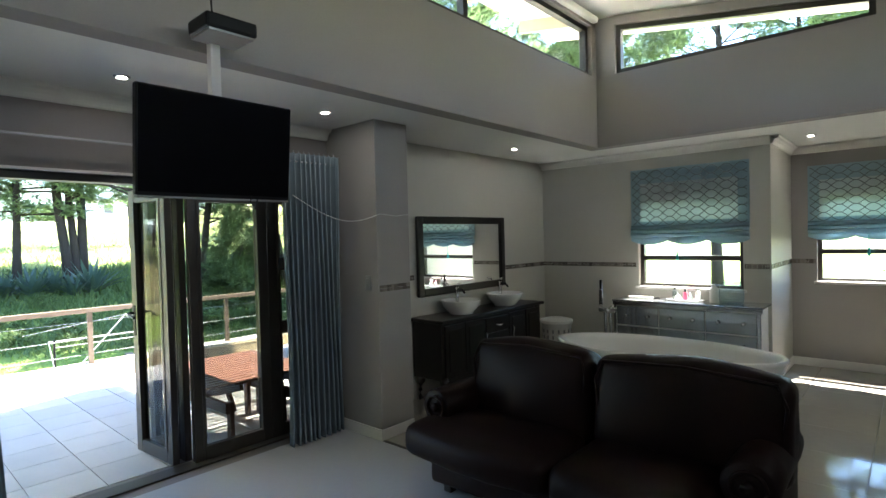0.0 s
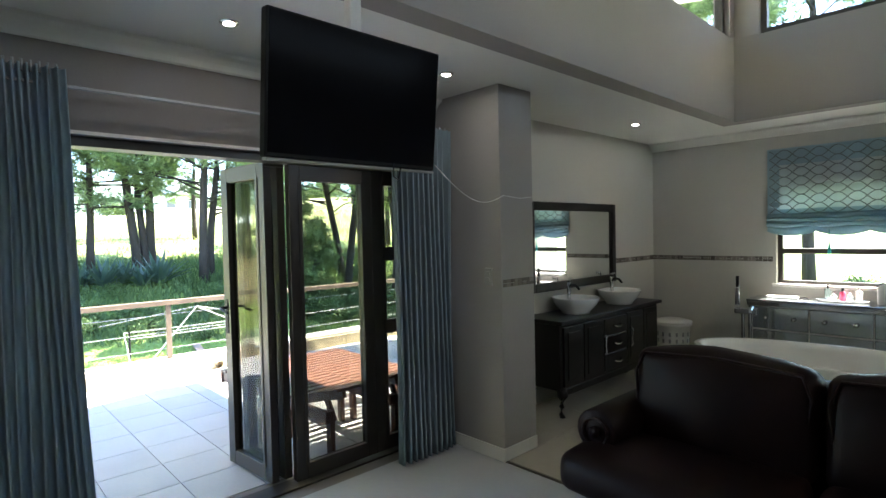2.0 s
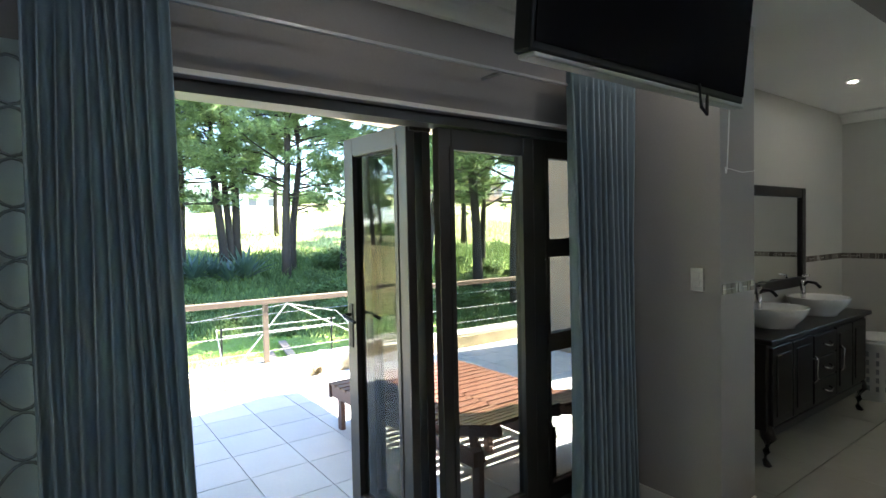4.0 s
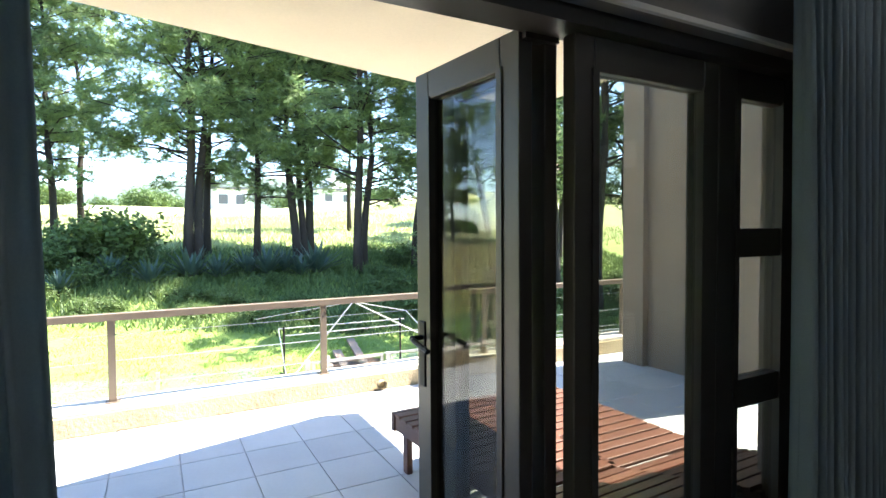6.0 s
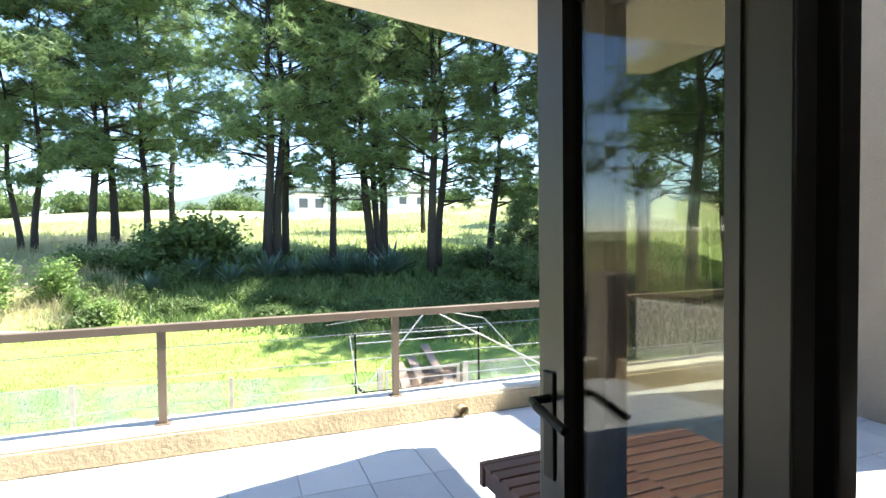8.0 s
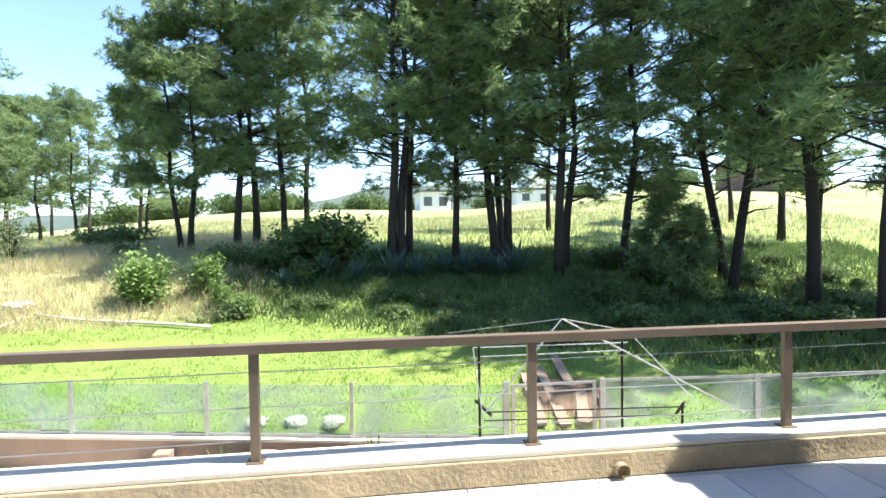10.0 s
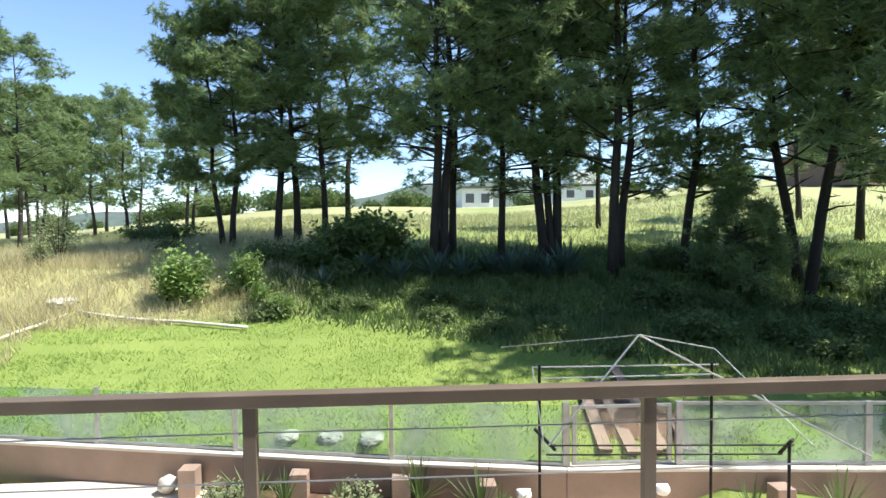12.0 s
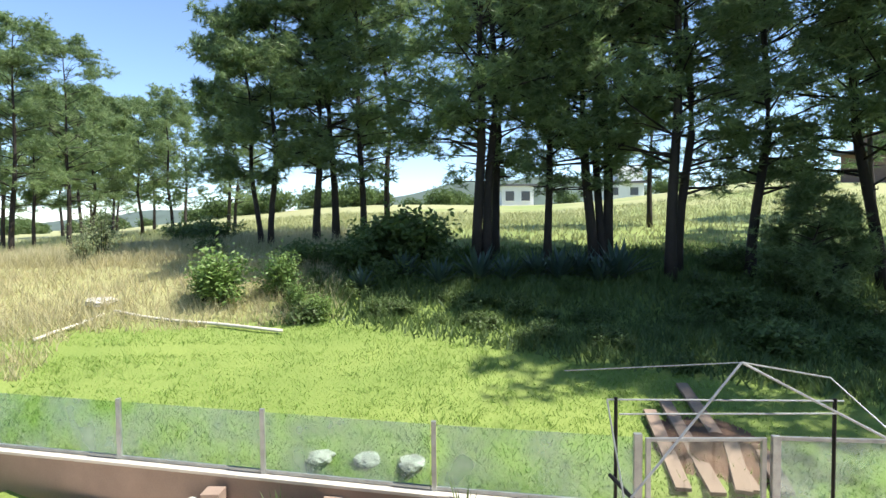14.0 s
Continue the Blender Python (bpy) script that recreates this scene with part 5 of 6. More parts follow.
# ---- television ----
tv = thing("television", "black flat television on a ceiling bracket", "television", at=(-3.265, 1.380, 2.60))
TR = Matrix.Translation((-0.03, 0, -0.493)) @ Matrix.Rotation(radians(6.0), 4, "Y")
bm = bmesh.new()
box(bm, -0.045, 0.0, -0.385, 0.385, -0.247, 0.247, m=TR, bev=0.006)
part("casing", bm, "plastic_black", tv)
bm = bmesh.new()
box(bm, 0.0005, 0.0035, -0.376, 0.376, -0.230, 0.239, m=TR)
part("screen", bm, "screen", tv, "glossy black screen")
bm = bmesh.new()
box(bm, -0.035, 0.006, -0.38, 0.38, -0.258, -0.248, m=TR, bev=0.003)
part("bottom_trim", bm, "steel", tv, "silver trim strip")
part("pole", boxes((-0.10, -0.055, -0.025, 0.025, -0.62, 0.06), bev=0.004), "plastic_white", tv)
part("vesa_plate", boxes((-0.085, -0.073, -0.12, 0.12, -0.58, -0.34), bev=0.003), "plastic_black", tv)
bm = boxes((-0.075, 0.13, -0.125, 0.125, 0.03, 0.10), bev=0.012)
part("decoder_box", bm, "plastic_black", tv, "small black decoder box on the bracket")
part("shelf", boxes((-0.075, 0.12, -0.11, 0.11, 0.018, 0.029)), "steel", tv)
part("cable", tube(bmesh.new(), [(-0.07, 0.0, 0.09), (-0.065, -0.01, 0.25), (-0.068, 0.012, 0.45), (-0.07, -0.006, 0.85)], 0.006, 6), "plastic_black", tv)
part("loop_cable", tube(bmesh.new(), [(-0.05, 0.16, -0.72), (-0.04, 0.15, -0.775), (-0.04, 0.175, -0.79), (-0.05, 0.195, -0.74)], 0.004, 6), "plastic_black", tv)
wirez = thing("hanging_cable", "thin pale cable sagging from the television to the wall", "cable", at=(-3.985, 2.98, 1.86))
part("wire", tube(bmesh.new(), [(0.60 - 0.585 * f, -1.15 + 1.17 * f, 0.06 * (1 - f) - 0.10 * math.sin(math.pi * f) - 0.02) for f in [i / 16 for i in range(17)]] + [(0.012, 0.20, -0.035), (0.012, 0.34, -0.02)], 0.002, 6), "plastic_white", wirez)


# ---- small fittings ----
def downlight(x, y):
    d = thing("downlight", "recessed ceiling downlight, switched on", "downlight", "downlights in the ceiling", at=(x, y, CEIL))
    part("ring", lathe([(0.043, -0.006), (0.046, -0.003), (0.046, -0.001), (0.030, -0.001), (0.030, -0.006)], 24), "chrome", d, smooth=True)
    part("bulb", lathe([(0.026, -0.008), (0.026, -0.0075), (0.008, -0.009)], 20), "lamp", d, "glowing lamp face")


for x, y in ((-4.11, 1.21), (-4.05, 2.56), (-4.07, 5.10), (-1.56, 6.85), (-4.1, -0.9)):
    downlight(x, y)
sw = thing("light_switch", "grey light switch plate on the pier", "switch", at=(-4.10, 2.979, 1.28))
part("plate", boxes((-0.035, 0.035, -0.010, 0.0, -0.06, 0.06), bev=0.003), "steel", sw)
for z in (-0.02, 0.022):
    part("rocker", boxes((-0.018, 0.018, -0.014, -0.010, z - 0.015, z + 0.015), bev=0.002), "steel", sw)

# towels on a hook beside the mirror
hook = thing("towel_hook", "metal wall hook for hanging towels", "hook", at=(BX, 3.52, 1.86))
part("bar", tube(bmesh.new(), [(0.0, 0, 0.0), (0.06, 0, 0.0), (0.07, 0, 0.03)], 0.006, 8), "chrome", hook)


def towel(x, y, ztop, zbot, w, stripes, label):
    t = thing("towel", label, "towel", "towels beside the mirror", at=(x, y, zbot))
    verts, faces = [], []
    n, r = 16, 20
    h = ztop - zbot
    for i in range(r + 1):
        v = i / r
        for j in range(n + 1):
            u = j / n
            ww = w * (1 - 0.55 * v ** 3)
            verts.append((0.025 * math.sin(u * 14 + v) * (1 - 0.5 * v) + 0.02, (u - 0.5) * ww, v * h))
    for i in range(r):
        for j in range(n):
            faces.append((i * (n + 1) + j, i * (n + 1) + j + 1, (i + 1) * (n + 1) + j + 1, (i + 1) * (n + 1) + j))
    bands = {}
    for f in faces:
        v = (f[0] // (n + 1)) / r
        bands.setdefault(stripes(v), []).append(f)
    for k, fs in bands.items():
        ob = raw("cloth", verts, fs, k, t, smooth=True)
        so = ob.modifiers.new("cloth", "SOLIDIFY")
        so.thickness = 0.006


towel(BX + 0.03, 3.72, 1.84, 0.98, 0.20, lambda v: "towel" if (v > 0.72 or 0.05 < v < 0.30 and int(v * 40) % 3) else "blue", "blue and white striped bath towel hanging by the mirror")

# mosaic strips: small chips proud of the wall
def chips(x0, y0, x1, y1, z, parent_name):
    a, b = Vector((x0, y0, z)), Vector((x1, y1, z))
    d = (b - a).normalized()
    nrm = Vector((d.y, -d.x, 0))
    L = (b - a).length
    rng = random.Random(int(abs(x0 + y0) * 100))
    bm = bmesh.new()
    s = 0.0
    while s < L - 0.02:
        w = rng.choice((0.022, 0.034, 0.05))
        w = min(w, L - s)
        split = rng.random() < 0.5
        for zz0, zz1 in (((-0.026, -0.002), (0.002, 0.026)) if split else ((-0.026, 0.026),)):
            c = [a + d * (s + 0.002) + Vector((0, 0, zz0)), a + d * (s + w - 0.002) + Vector((0, 0, zz0)), a + d * (s + w - 0.002) + Vector((0, 0, zz1)), a + d * (s + 0.002) + Vector((0, 0, zz1))]
            lo = [bm.verts.new(p) for p in c]
            hi = [bm.verts.new(p + nrm * 0.004) for p in c]
            bm.faces.new(hi)
            for i in range(4):
                bm.faces.new((lo[i], lo[(i + 1) % 4], hi[(i + 1) % 4], hi[i]))
        s += w
    bmesh.ops.recalc_face_normals(bm, faces=bm.faces)
    ob = part("mosaic_strip", bm, "mosaic")
    tagged(ob, "narrow band of dark mosaic chips along the wall", "mosaic", kind="stuff")


chips(BX + 0.001, 3.345, BX + 0.001, 3.99, 1.235, "w")
chips(BX + 0.001, 5.53, BX + 0.001, NY, 1.245, "w")
chips(BX, NY - 0.001, -3.27, NY - 0.001, 1.245, "n")
chips(-2.12, NY - 0.001, -1.87, NY - 0.001, 1.245, "n")
chips(-1.869, NY + 0.001, -1.869, 7.69, 1.245, "r")
chips(-1.868, 7.699, -1.63, 7.699, 1.245, "r2")
chips(-3.984, 2.99, -3.984, 3.335, 1.235, "p")


# ---- the yard: low wall, glass fence, plants, washing line ----
FZ0, FZ1, YZ = -1.85, -0.95, -2.45
FP = [(-16.4, -11.0), (-15.45, -6.35), (-14.98, -4.0), (-14.50, -1.66), (-14.01, 0.76), (-13.58, 3.25), (-13.50, 4.86), (-13.28, 7.48), (-13.1, 10.0), (-12.9, 12.6)]
low = tagged(new("wall_yard"), "low brown plastered wall under the glass fence", "wall", kind="structure")
for (x0, y0), (x1, y1) in zip(FP, FP[1:]):
    a, b = Vector((x0, y0, 0)), Vector((x1, y1, 0))
    L = (b - a).length
    m = Matrix.Translation((x0, y0, YZ - 0.3)) @ Matrix.Rotation(math.atan2(y1 - y0, x1 - x0), 4, "Z")
    bm = bmesh.new()
    box(bm, 0, L, -0.10, 0.10, 0, FZ0 - YZ + 0.25, m=m)
    part("wall_section", bm, "yardwall", low)
    bm = bmesh.new()
    box(bm, 0, L, -0.13, 0.13, FZ0 - YZ + 0.252, FZ0 - YZ + 0.30, m=m, bev=0.006)
    part("coping", bm, "coping", low, "pale wall coping")
for s, (x, y) in enumerate(((-14.43, -2.30), (-14.16, -0.6), (-13.9, 0.9), (-13.62, 2.1), (-13.2, 6.1))):
    part("pier", boxes((x - 0.02, x + 0.22, y - 0.13, y + 0.13, YZ - 0.2, FZ0 - 0.16), bev=0.008), "yardwall", low, "square pier against the wall")
fence = thing("glass_fence", "clear glass pool fence with metal posts on the low wall", "fence", at=(-14.0, 0.0, FZ0))
off = Vector((-14.0, 0.0, FZ0))
for i, (x, y) in enumerate(FP):
    big = 0.05 if i >= 5 else 0.032
    bm = boxes((x - 0.03 - off.x, x + 0.03 - off.x, y - big - off.y, y + big - off.y, 0.0, FZ1 - FZ0 + 0.02), bev=0.006)
    part("post", bm, "galv", fence)
for i, ((x0, y0), (x1, y1)) in enumerate(zip(FP, FP[1:])):
    if i == 5:
        continue
    L = math.hypot(x1 - x0, y1 - y0)
    m = Matrix.Translation((x0 - off.x, y0 - off.y, 0)) @ Matrix.Rotation(math.atan2(y1 - y0, x1 - x0), 4, "Z")
    bm = bmesh.new()
    box(bm, 0.05, L - 0.05, -0.005, 0.005, 0.06, FZ1 - FZ0 - 0.03, m=m)
    p = part("pane", bm, "fenceglass", fence, "hazy glass pane")
    p.visible_shadow = False
    bm = bmesh.new()
    box(bm, 0.04, L - 0.04, -0.02, 0.02, 0.015, 0.055, m=m)
    part("bottom_rail", bm, "galv", fence)
    if i > 5:
        bm = bmesh.new()
        box(bm, 0.04, L - 0.04, -0.02, 0.02, FZ1 - FZ0 - 0.03, FZ1 - FZ0 + 0.01, m=m)
        part("top_rail", bm, "galv", fence)
gate = thing("garden_gate", "metal framed glass gate in the pool fence", "gate", at=(-13.54, 4.05, FZ0))
for b in ((-0.02, 0.02, -0.72, -0.66, 0.03, 0.88), (-0.02, 0.02, 0.66, 0.72, 0.03, 0.88), (-0.02, 0.02, -0.66, 0.66, 0.84, 0.88), (-0.02, 0.02, -0.66, 0.66, 0.03, 0.07)):
    part("frame_bar", boxes(b, bev=0.004), "galv", gate)
p = part("pane", boxes((-0.004, 0.004, -0.66, 0.66, 0.07, 0.84)), "winglass", gate)
p.visible_shadow = False
structure("paving_yard", boxes((-14.9, -8.54, -11.0, -1.9, YZ - 0.3, YZ + 0.02), (-13.4, -8.54, 2.3, 12.0, YZ - 0.3, YZ + 0.018), (-12.4, -8.54, -1.9, 2.3, YZ - 0.3, YZ + 0.016)), "paving", "pale sandy yard paving", "paving")
structure("flower_bed", boxes((-14.4, -12.4, -1.9, 2.3, YZ - 0.2, YZ + 0.07), bev=0.02), "soil", "reddish soil bed along the low wall", "ground")


def strap_plant(seed, r, n, w, mname, label):
    rng = random.Random(seed)
    bm = bmesh.new()
    for k in range(n):
        a = rng.uniform(0, 6.283)
        el = radians(rng.uniform(38, 85))
        L = r * rng.uniform(0.7, 1.15)
        s = Vector((-math.sin(a), math.cos(a), 0)) * w
        prev = None
        for f, q in ((0, 1), (0.4, 1), (0.75, 0.8), (1, 0.1)):
            c = Vector((math.cos(a) * math.cos(el) * L * f, math.sin(a) * math.cos(el) * L * f, L * (math.sin(el) * f - 0.35 * f * f * (1.2 - math.sin(el)))))
            cur = (bm.verts.new(c - s * q), bm.verts.new(c + s * q))
            if prev:
                bm.faces.new((prev[0], prev[1], cur[1], cur[0]))
            prev = cur
    return tagged(part("strap_leaf_plant", bm, mname), label, "plant", "plants in the flower bed")


sp = strap_plant(4, 0.85, 46, 0.013, "weed", "arching strap-leaved green plant in the bed")
for i, (x, y, s) in enumerate(((-13.7, 1.15, 1.0), (-13.75, -1.2, 0.85), (-13.75, -0.75, 0.7), (-13.3, 2.0, 0.9), (-12.9, 2.2, 0.75), (-13.6, 0.1, 0.6), (-12.9, 6.8, 0.9), (-12.9, 7.9, 0.8), (-12.95, 5.6, 0.7))):
    m = Matrix.Translation((x, y, YZ + 0.06)) @ Matrix.Rotation(i * 1.3, 4, "Z")
    if i:
        copy_thing(sp, m).scale = (s, s, s)
    else:
        sp.matrix_basis = m
sb = bush(31, 0.34, 0.42, 900, "shrub", 0.06)
tagged(sb, "small variegated pale shrub in the flower bed", "shrub", "shrubs in the flower bed")
for i, (x, y, s) in enumerate(((-13.6, -1.5, 1.0), (-13.5, 0.35, 1.05), (-13.9, -1.75, 0.8), (-13.2, 2.25, 0.8))):
    m = Matrix.Translation((x, y, YZ + 0.06)) @ Matrix.Rotation(i * 1.7, 4, "Z")
    if i:
        copy_thing(sb, m).scale = (s, s, s)
    else:
        sb.matrix_basis = m


def rock(name, x, y, z, r, sq, label, mname="rock", seed=1):
    bm = bmesh.new()
    bmesh.ops.create_icosphere(bm, subdivisions=3, radius=r)
    for v in bm.verts:
        v.co *= 1 + 0.22 * noise.noise(v.co * (1.6 / r) + Vector((seed, 0, 0)))
        if name == "white_rock":
            v.co *= 1 + 0.20 * noise.noise(v.co * (4.0 / r) + Vector((0, seed, 0)))
            v.co.z = min(v.co.z, 0.62 * r)
        v.co.z *= sq
    ob = tagged(part(name, bm, mname, smooth=name != "white_rock"), label, "rock", "pale rocks")
    ob.location = (x, y, z)
    return ob


rock("garden_ball", -14.40, -2.66, YZ + 0.16, 0.14, 0.95, "round cream stone ball on the yard paving", seed=2)
for i, (x, y) in enumerate(((-14.95, -0.95), (-14.85, -0.25), (-14.72, 0.42))):
    rock("white_rock", x, y, ground_z(x, y) + 0.02, 0.20, 0.5, "white painted rock beyond the glass fence", seed=5 + i)
rock("white_rock", -23.2, -9.75, ground_z(-23.2, -9.75) + 0.12, 0.42, 0.45, "pale flat rock in the tall grass", seed=9)


def log(p0, p1, label):
    bm = bmesh.new()
    pts = [Vector(p0).lerp(Vector(p1), i / 8) for i in range(9)]
    tube(bm, [(p.x + 0.04 * math.sin(i * 2.1), p.y + 0.04 * math.cos(i * 1.7), ground_z(p.x, p.y) + 0.10) for i, p in enumerate(pts)], 0.045, 8)
    tagged(part("edging_log", bm, "coping", smooth=True), label, "log", "edging logs round the lawn")


log((-22.5, -8.9, 0), (-20.7, -3.4, 0), "pale pole edging the lawn")
log((-22.3, -9.1, 0), (-20.0, -9.34, 0), "pale pole edging the lawn")

# planks behind the gate
for x0, y0, x1, y1 in ((-16.2, 4.62, -13.8, 4.34), (-16.9, 5.2, -13.8, 4.78), (-15.9, 4.25, -13.9, 3.95), (-14.9, 5.05, -13.8, 4.66), (-14.6, 5.35, -13.75, 5.15)):
    a, b = Vector((x0, y0, ground_z(x0, y0) + 0.09)), Vector((x1, y1, ground_z(x1, y1) + 0.09))
    L = (b - a).length
    q = (b - a).to_track_quat("X", "Z").to_matrix().to_4x4()
    bm = bmesh.new()
    box(bm, 0, L, -0.10, 0.10, -0.03, 0.03, m=Matrix.Translation(a) @ q, bev=0.006)
    tagged(part("plank", bm, "plank"), "weathered timber plank lying on the slope", "plank", "planks by the gate")
vs, fs = [(-14.9, 4.9, ground_z(-14.9, 4.9) + 0.09)], []
for k in range(28):
    a = 2 * math.pi * k / 28
    r = 1 + 0.25 * noise.noise(Vector((math.cos(a) * 2, math.sin(a) * 2, 5)))
    for f, up in ((0.5, 0.07), (1.0, -0.03)):
        x, y = -14.9 + math.cos(a) * 1.15 * r * f, 4.75 + math.sin(a) * 0.95 * r * f
        vs.append((x, y, ground_z(x, y) + up))
for k in range(28):
    i, j = 1 + 2 * k, 1 + 2 * ((k + 1) % 28)
    fs += [(0, i, j), (i, i + 1, j + 1), (i, j + 1, j)]
tagged(raw("soil_patch", vs, fs, "soil", smooth=True), "bare reddish soil patch by the gate", "ground", kind="structure")
for (x, y) in ((-13.35, 2.6), (-13.35, 4.55)):
    t = thing("bulkhead_lamp", "white bulkhead wall lamp on the low wall", "wall lamp", "lamps on the low wall", at=(x, y, -2.12))
    part("base", boxes((-0.06, 0.0, -0.10, 0.10, -0.06, 0.06), bev=0.015), "plastic_white", t)
    part("diffuser", lathe([(0.075, 0.0), (0.085, 0.02), (0.07, 0.06), (0.02, 0.075)], 20, sy=1.25), "plastic_white", t, smooth=True).matrix_basis = Matrix.Rotation(radians(90), 4, "Y")

wl = thing("washing_line", "grey steel folding washing line in the yard", "washing line", at=(-12.0, 3.5, YZ))
O = Vector((-12.0, 3.5, YZ))


def bar(name, p0, p1, r=0.011, mname="galv"):
    part(name, tube(bmesh.new(), [Vector(p0) - O, Vector(p1) - O], r, 8), mname, wl)


APEX = (-11.98, 3.62, 0.34)
bar("post", (-12.0, 2.50, YZ), (-12.0, 2.50, 0.02), 0.017, "plastic_black")
bar("post", (-12.0, 4.47, YZ), (-12.0, 4.47, 0.0), 0.017, "plastic_black")
bar("post", (-11.6, 5.10, YZ), (-11.6, 5.10, -0.80), 0.017, "plastic_black")
bar("arm", (-12.0, 2.42, 0.0), (-12.0, 4.55, -0.02), 0.008)
bar("arm", (-11.9, 2.50, -0.10), (-11.9, 4.45, -0.10), 0.008)
bar("arm", (-12.0, 2.42, 0.0), (-11.6, 2.45, -0.72), 0.008)
bar("stay", APEX, (-11.6, 2.50, -0.72))
bar("stay", APEX, (-11.3, 5.75, -0.82))
bar("stay", APEX, (-12.6, 4.85, 0.02), 0.008)
bar("stay", APEX, (-12.8, 2.2, 0.05), 0.005)
bar("stay", (-12.6, 4.85, 0.02), (-11.4, 5.2, -0.72), 0.007)
bar("arm", (-11.6, 2.50, -0.72), (-11.6, 5.15, -0.80), 0.009, "plastic_black")
bar("arm", (-11.7, 2.50, -0.86), (-11.7, 5.10, -0.94), 0.009, "plastic_black")
bar("bracket", (-12.0, 2.45, -0.70), (-11.55, 2.55, -0.74), 0.02, "plastic_black")
bar("bracket", (-11.75, 5.1, -0.95), (-11.55, 5.1, -0.72), 0.02, "plastic_black")

# ---- far buildings and hills ----
def house(x, y, w, d, h, wallm, label, rz=0.0, wings=()):
    z = ground_z(x, y) - 0.4
    r = thing("house", label, "house", "houses beyond the meadow", at=(x, y, z))
    r.rotation_euler = (0, 0, rz)
    part("wall", boxes((-d / 2, d / 2, -w / 2, w / 2, 0, h)), wallm, r)
    part("roof", boxes((-d / 2 - 0.6, d / 2 + 0.6, -w / 2 - 0.6, w / 2 + 0.6, h + 0.005, h + 0.35)), "house_dark", r)
    n = max(2, int(w / 3.0))
    for k in range(n):
        yy = -w / 2 + w * (k + 0.5) / n
        wn_ = part("window", boxes((d / 2 + 0.005, d / 2 + 0.06, yy - 0.8, yy + 0.8, h * 0.3, h * 0.75)), "house_dark", r)
        part("sill", boxes((d / 2 + 0.005, d / 2 + 0.12, yy - 0.9, yy + 0.9, h * 0.3 - 0.1, h * 0.3 - 0.005)), wallm, wn_)
    for i, (dy, ww, hh) in enumerate(wings):
        part("upper_storey", boxes((-d / 2 + 0.5, d / 2 - 0.5, dy - ww / 2, dy + ww / 2, h + 0.36, h + hh)), wallm, r)
        part("chimney", boxes((-0.4, 0.4, dy + ww / 2 + 0.3, dy + ww / 2 + 1.1, h + 0.36, h + hh + 0.8)), wallm, r)
    return r


house(-110, 13.0, 6.0, 6, 3.9, "house_white", "white modern house beyond the meadow", 0.1)
house(-112, 33.0, 8.0, 7, 3.2, "house_white", "white modern house with an upper storey", 0.15, wings=((1.5, 5, 3.2),))
house(-62, 47.5, 12, 8, 3.0, "house_brick", "low brown house on the rise", 0.6, wings=((-2, 5, 2.2),))
for k, (x, y, w, h) in enumerate(((-900, -420, 700, 40), (-1000, 140, 900, 95), (-900, 760, 800, 70))):
    vs, fs = [], []
    n = 40
    for i in range(n + 1):
        u = i / n
        hh = h * math.sin(math.pi * u) ** 0.8 * (1 + 0.25 * noise.noise(Vector((u * 6, k * 3.0, 0))))
        for dx, f in ((120, 0.0), (60, 0.6), (0, 1.0), (-150, 0.0)):
            vs.append((x + dx, y + (u - 0.5) * w, hh * f - 2))
    for i in range(n):
        for j in range(3):
            fs.append((i * 4 + j, (i + 1) * 4 + j, (i + 1) * 4 + j + 1, i * 4 + j + 1))
    tagged(raw("hill", vs, fs, "hill", smooth=True), "distant wooded ridge on the horizon", "hill", kind="structure")


def far_tree(seed):
    rng = random.Random(seed)
    root = thing("far_tree", "small rounded tree at the far side of the meadow", "tree", "trees along the horizon")
    part("trunk", tube(bmesh.new(), [(0, 0, -0.3), (0.1, 0, 2.0), (0, 0.1, 4.0)], 0.16, 6, r2=0.05), "bark", root)
    V = []
    for _ in range(1100):
        d = Vector((rng.gauss(0, 1), rng.gauss(0, 1), rng.gauss(0, 0.8)))
        d = d.normalized() * rng.uniform(0.4, 1.0)
        lob = 1 + 0.55 * noise.noise(d * 2.2)
        c = Vector((d.x * 2.4 * lob, d.y * 4.2 * lob, 2.9 + d.z * 2.6 * lob))
        for _k in range(2):
            e = Vector((rng.uniform(-1, 1), rng.uniform(-1, 1), rng.uniform(-1, 1))).normalized() * 0.55
            f = Vector((rng.uniform(-1, 1), rng.uniform(-1, 1), rng.uniform(-1, 1))).normalized() * 0.4
            V += [list(c), list(c + e), list(c + f)]
    raw("crown", V, np.arange(len(V)).reshape(-1, 3), "weed", root)
    return root


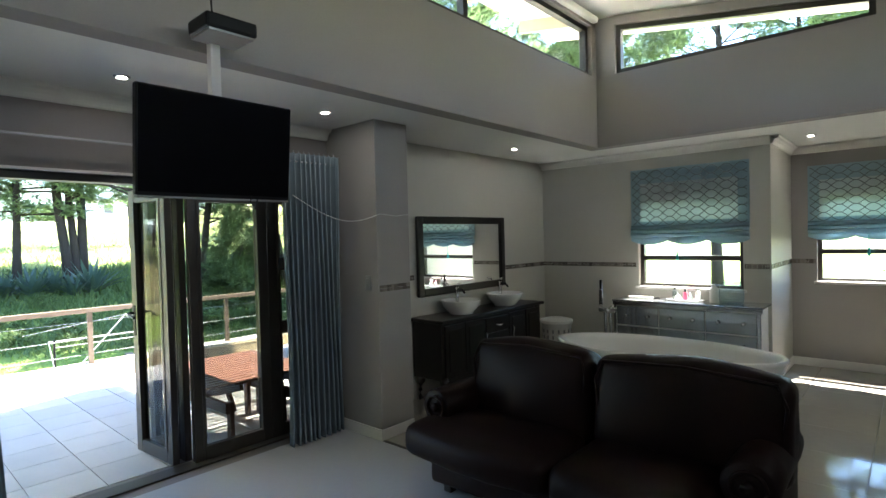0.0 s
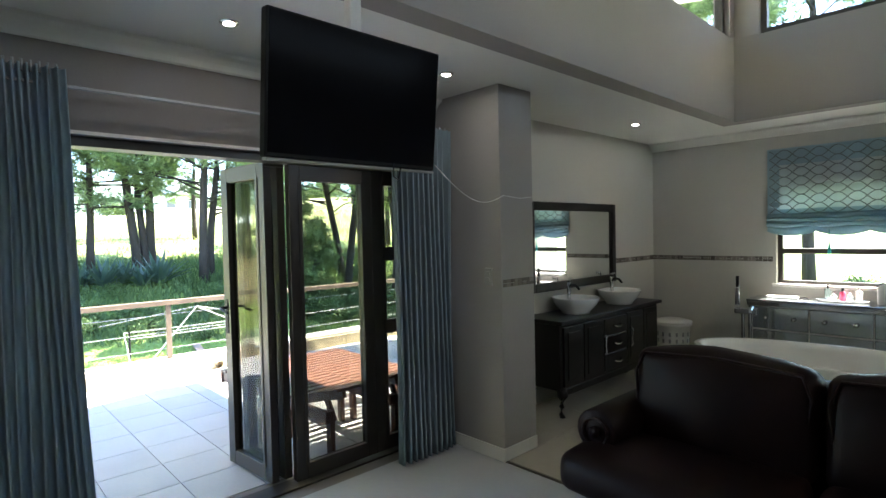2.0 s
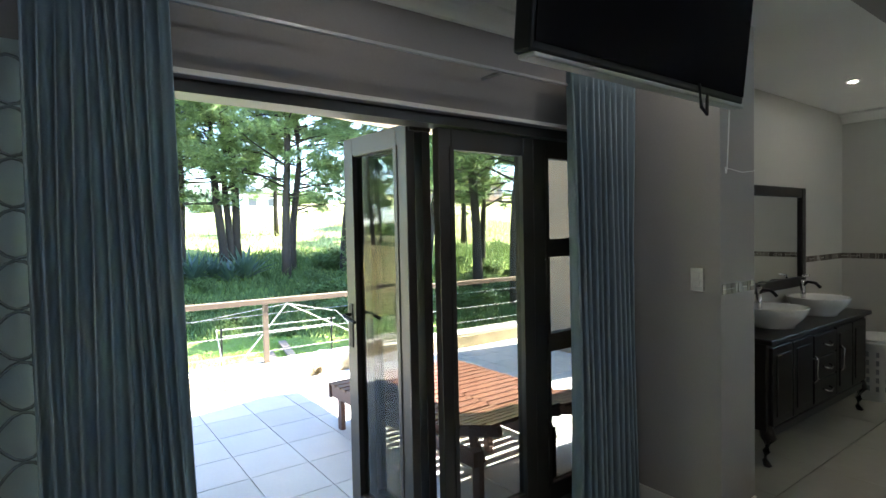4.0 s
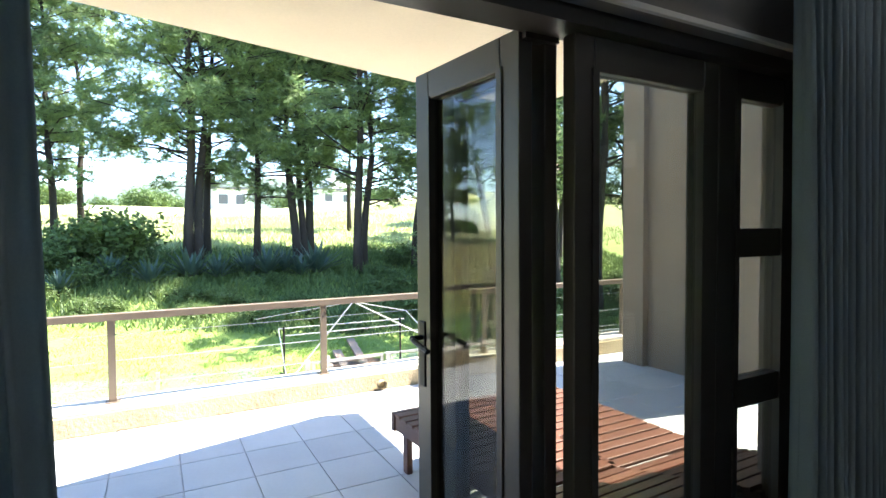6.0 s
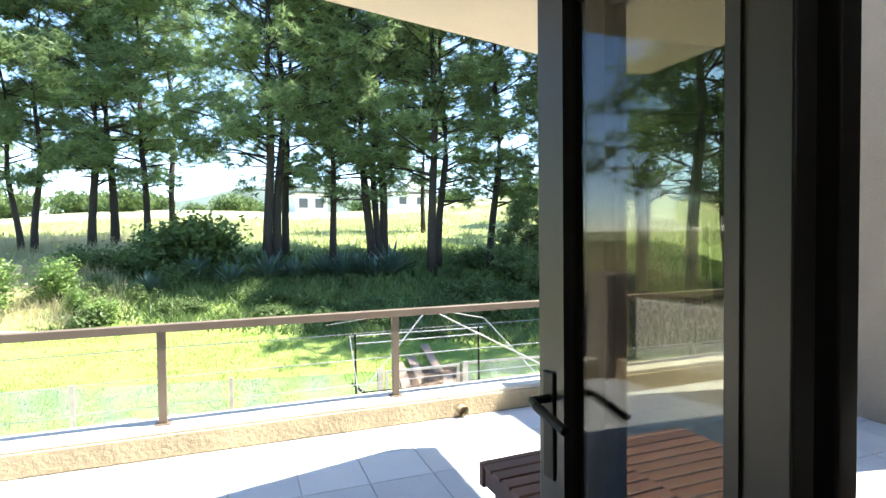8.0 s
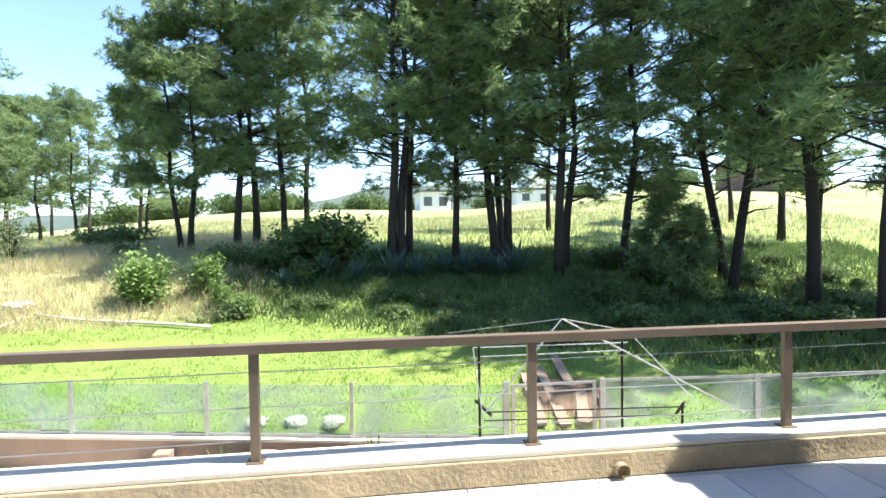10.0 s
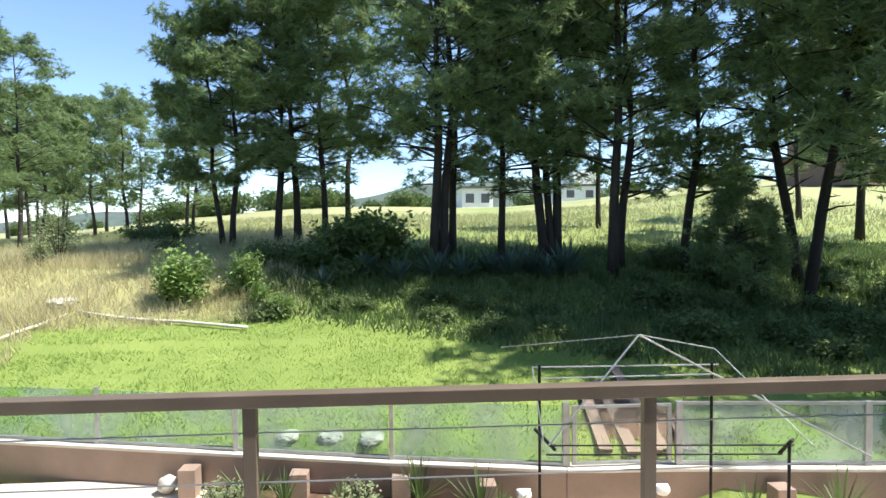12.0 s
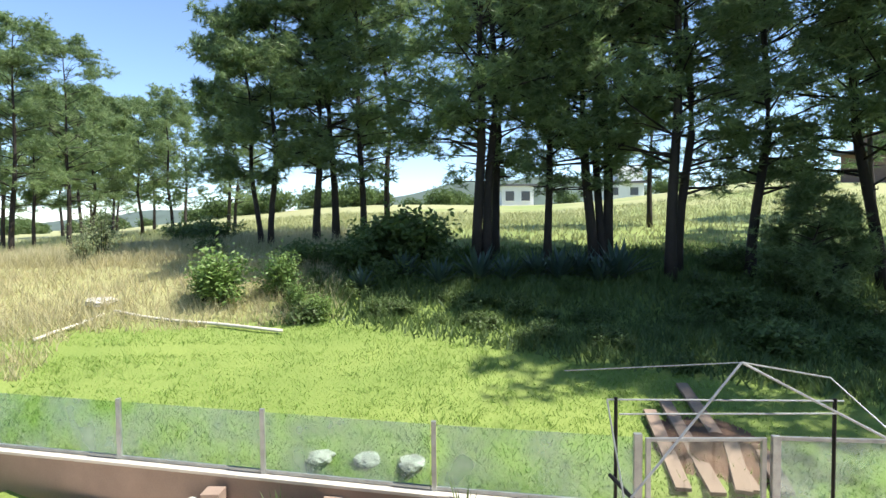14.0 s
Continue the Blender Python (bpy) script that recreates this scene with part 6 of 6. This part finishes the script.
ft = far_tree(5)
rng = random.Random(12)
first = True
for k in range(80):
    az = rng.uniform(-0.85, 0.95)
    d = rng.uniform(92, 165)
    x, y = -d, az * d
    s = rng.uniform(0.5, 1.0)
    if any(abs(az - c) < w for c, w in ((0.116, 0.06), (0.28, 0.085))) and d < 130:
        continue
    m = Matrix.Translation((x, y, ground_z(x, y) - 0.6)) @ Matrix.Rotation(rng.uniform(-0.4, 0.4), 4, "Z")
    if first:
        ft.matrix_basis = m
        first = False
    else:
        copy_thing(ft, m).scale = (s, s, s)

# ---- floor pieces ----
def slab(name, w, d, h, bev, material):
    bm = bmesh.new()
    box(bm, 0, w, 0, d, -h, 0)
    top = [e for e in bm.edges if all(v.co.z > -1e-6 for v in e.verts)]
    bmesh.ops.bevel(bm, geom=top, offset=bev, segments=1, affect="EDGES")
    me = bpy.data.meshes.new(name)
    bm.to_mesh(me)
    bm.free()
    me.materials.append(M[material])
    return me


def lay(parent, x0, x1, y0, y1, sx, sy, ox, oy, z, gap, material, cut=None):
    base = slab("tile", sx - gap, sy - gap, 0.008, 0.0015, material)
    i0, i1 = math.floor((x0 - ox) / sx), math.ceil((x1 - ox) / sx)
    j0, j1 = math.floor((y0 - oy) / sy), math.ceil((y1 - oy) / sy)
    for i in range(i0, i1):
        for j in range(j0, j1):
            a, b, c, d = ox + i * sx, ox + (i + 1) * sx, oy + j * sy, oy + (j + 1) * sy
            if a >= x0 - 1e-6 and b <= x1 + 1e-6 and c >= y0 - 1e-6 and d <= y1 + 1e-6:
                me = base
                px, py = a, c
            else:
                px, py = max(a, x0), max(c, y0)
                w, h = min(b, x1) - px, min(d, y1) - py
                if w < 0.03 or h < 0.03:
                    continue
                me = slab("tile", w - gap, h - gap, 0.008, 0.0015, material)
            t = new("tile", me)
            t.location = (px + gap / 2, py + gap / 2, z)
            t.parent = parent


lay(veranda, -8.25, -4.885, -1.75, 6.6, 0.415, 0.395, -6.13, 1.275, 0.0, 0.006, "vtile")
lay(bath_floor, -4.56, 2.79, 3.0, 7.69, 0.60, 0.60, -3.98, 3.0, 0.006, 0.004, "tile_bath")
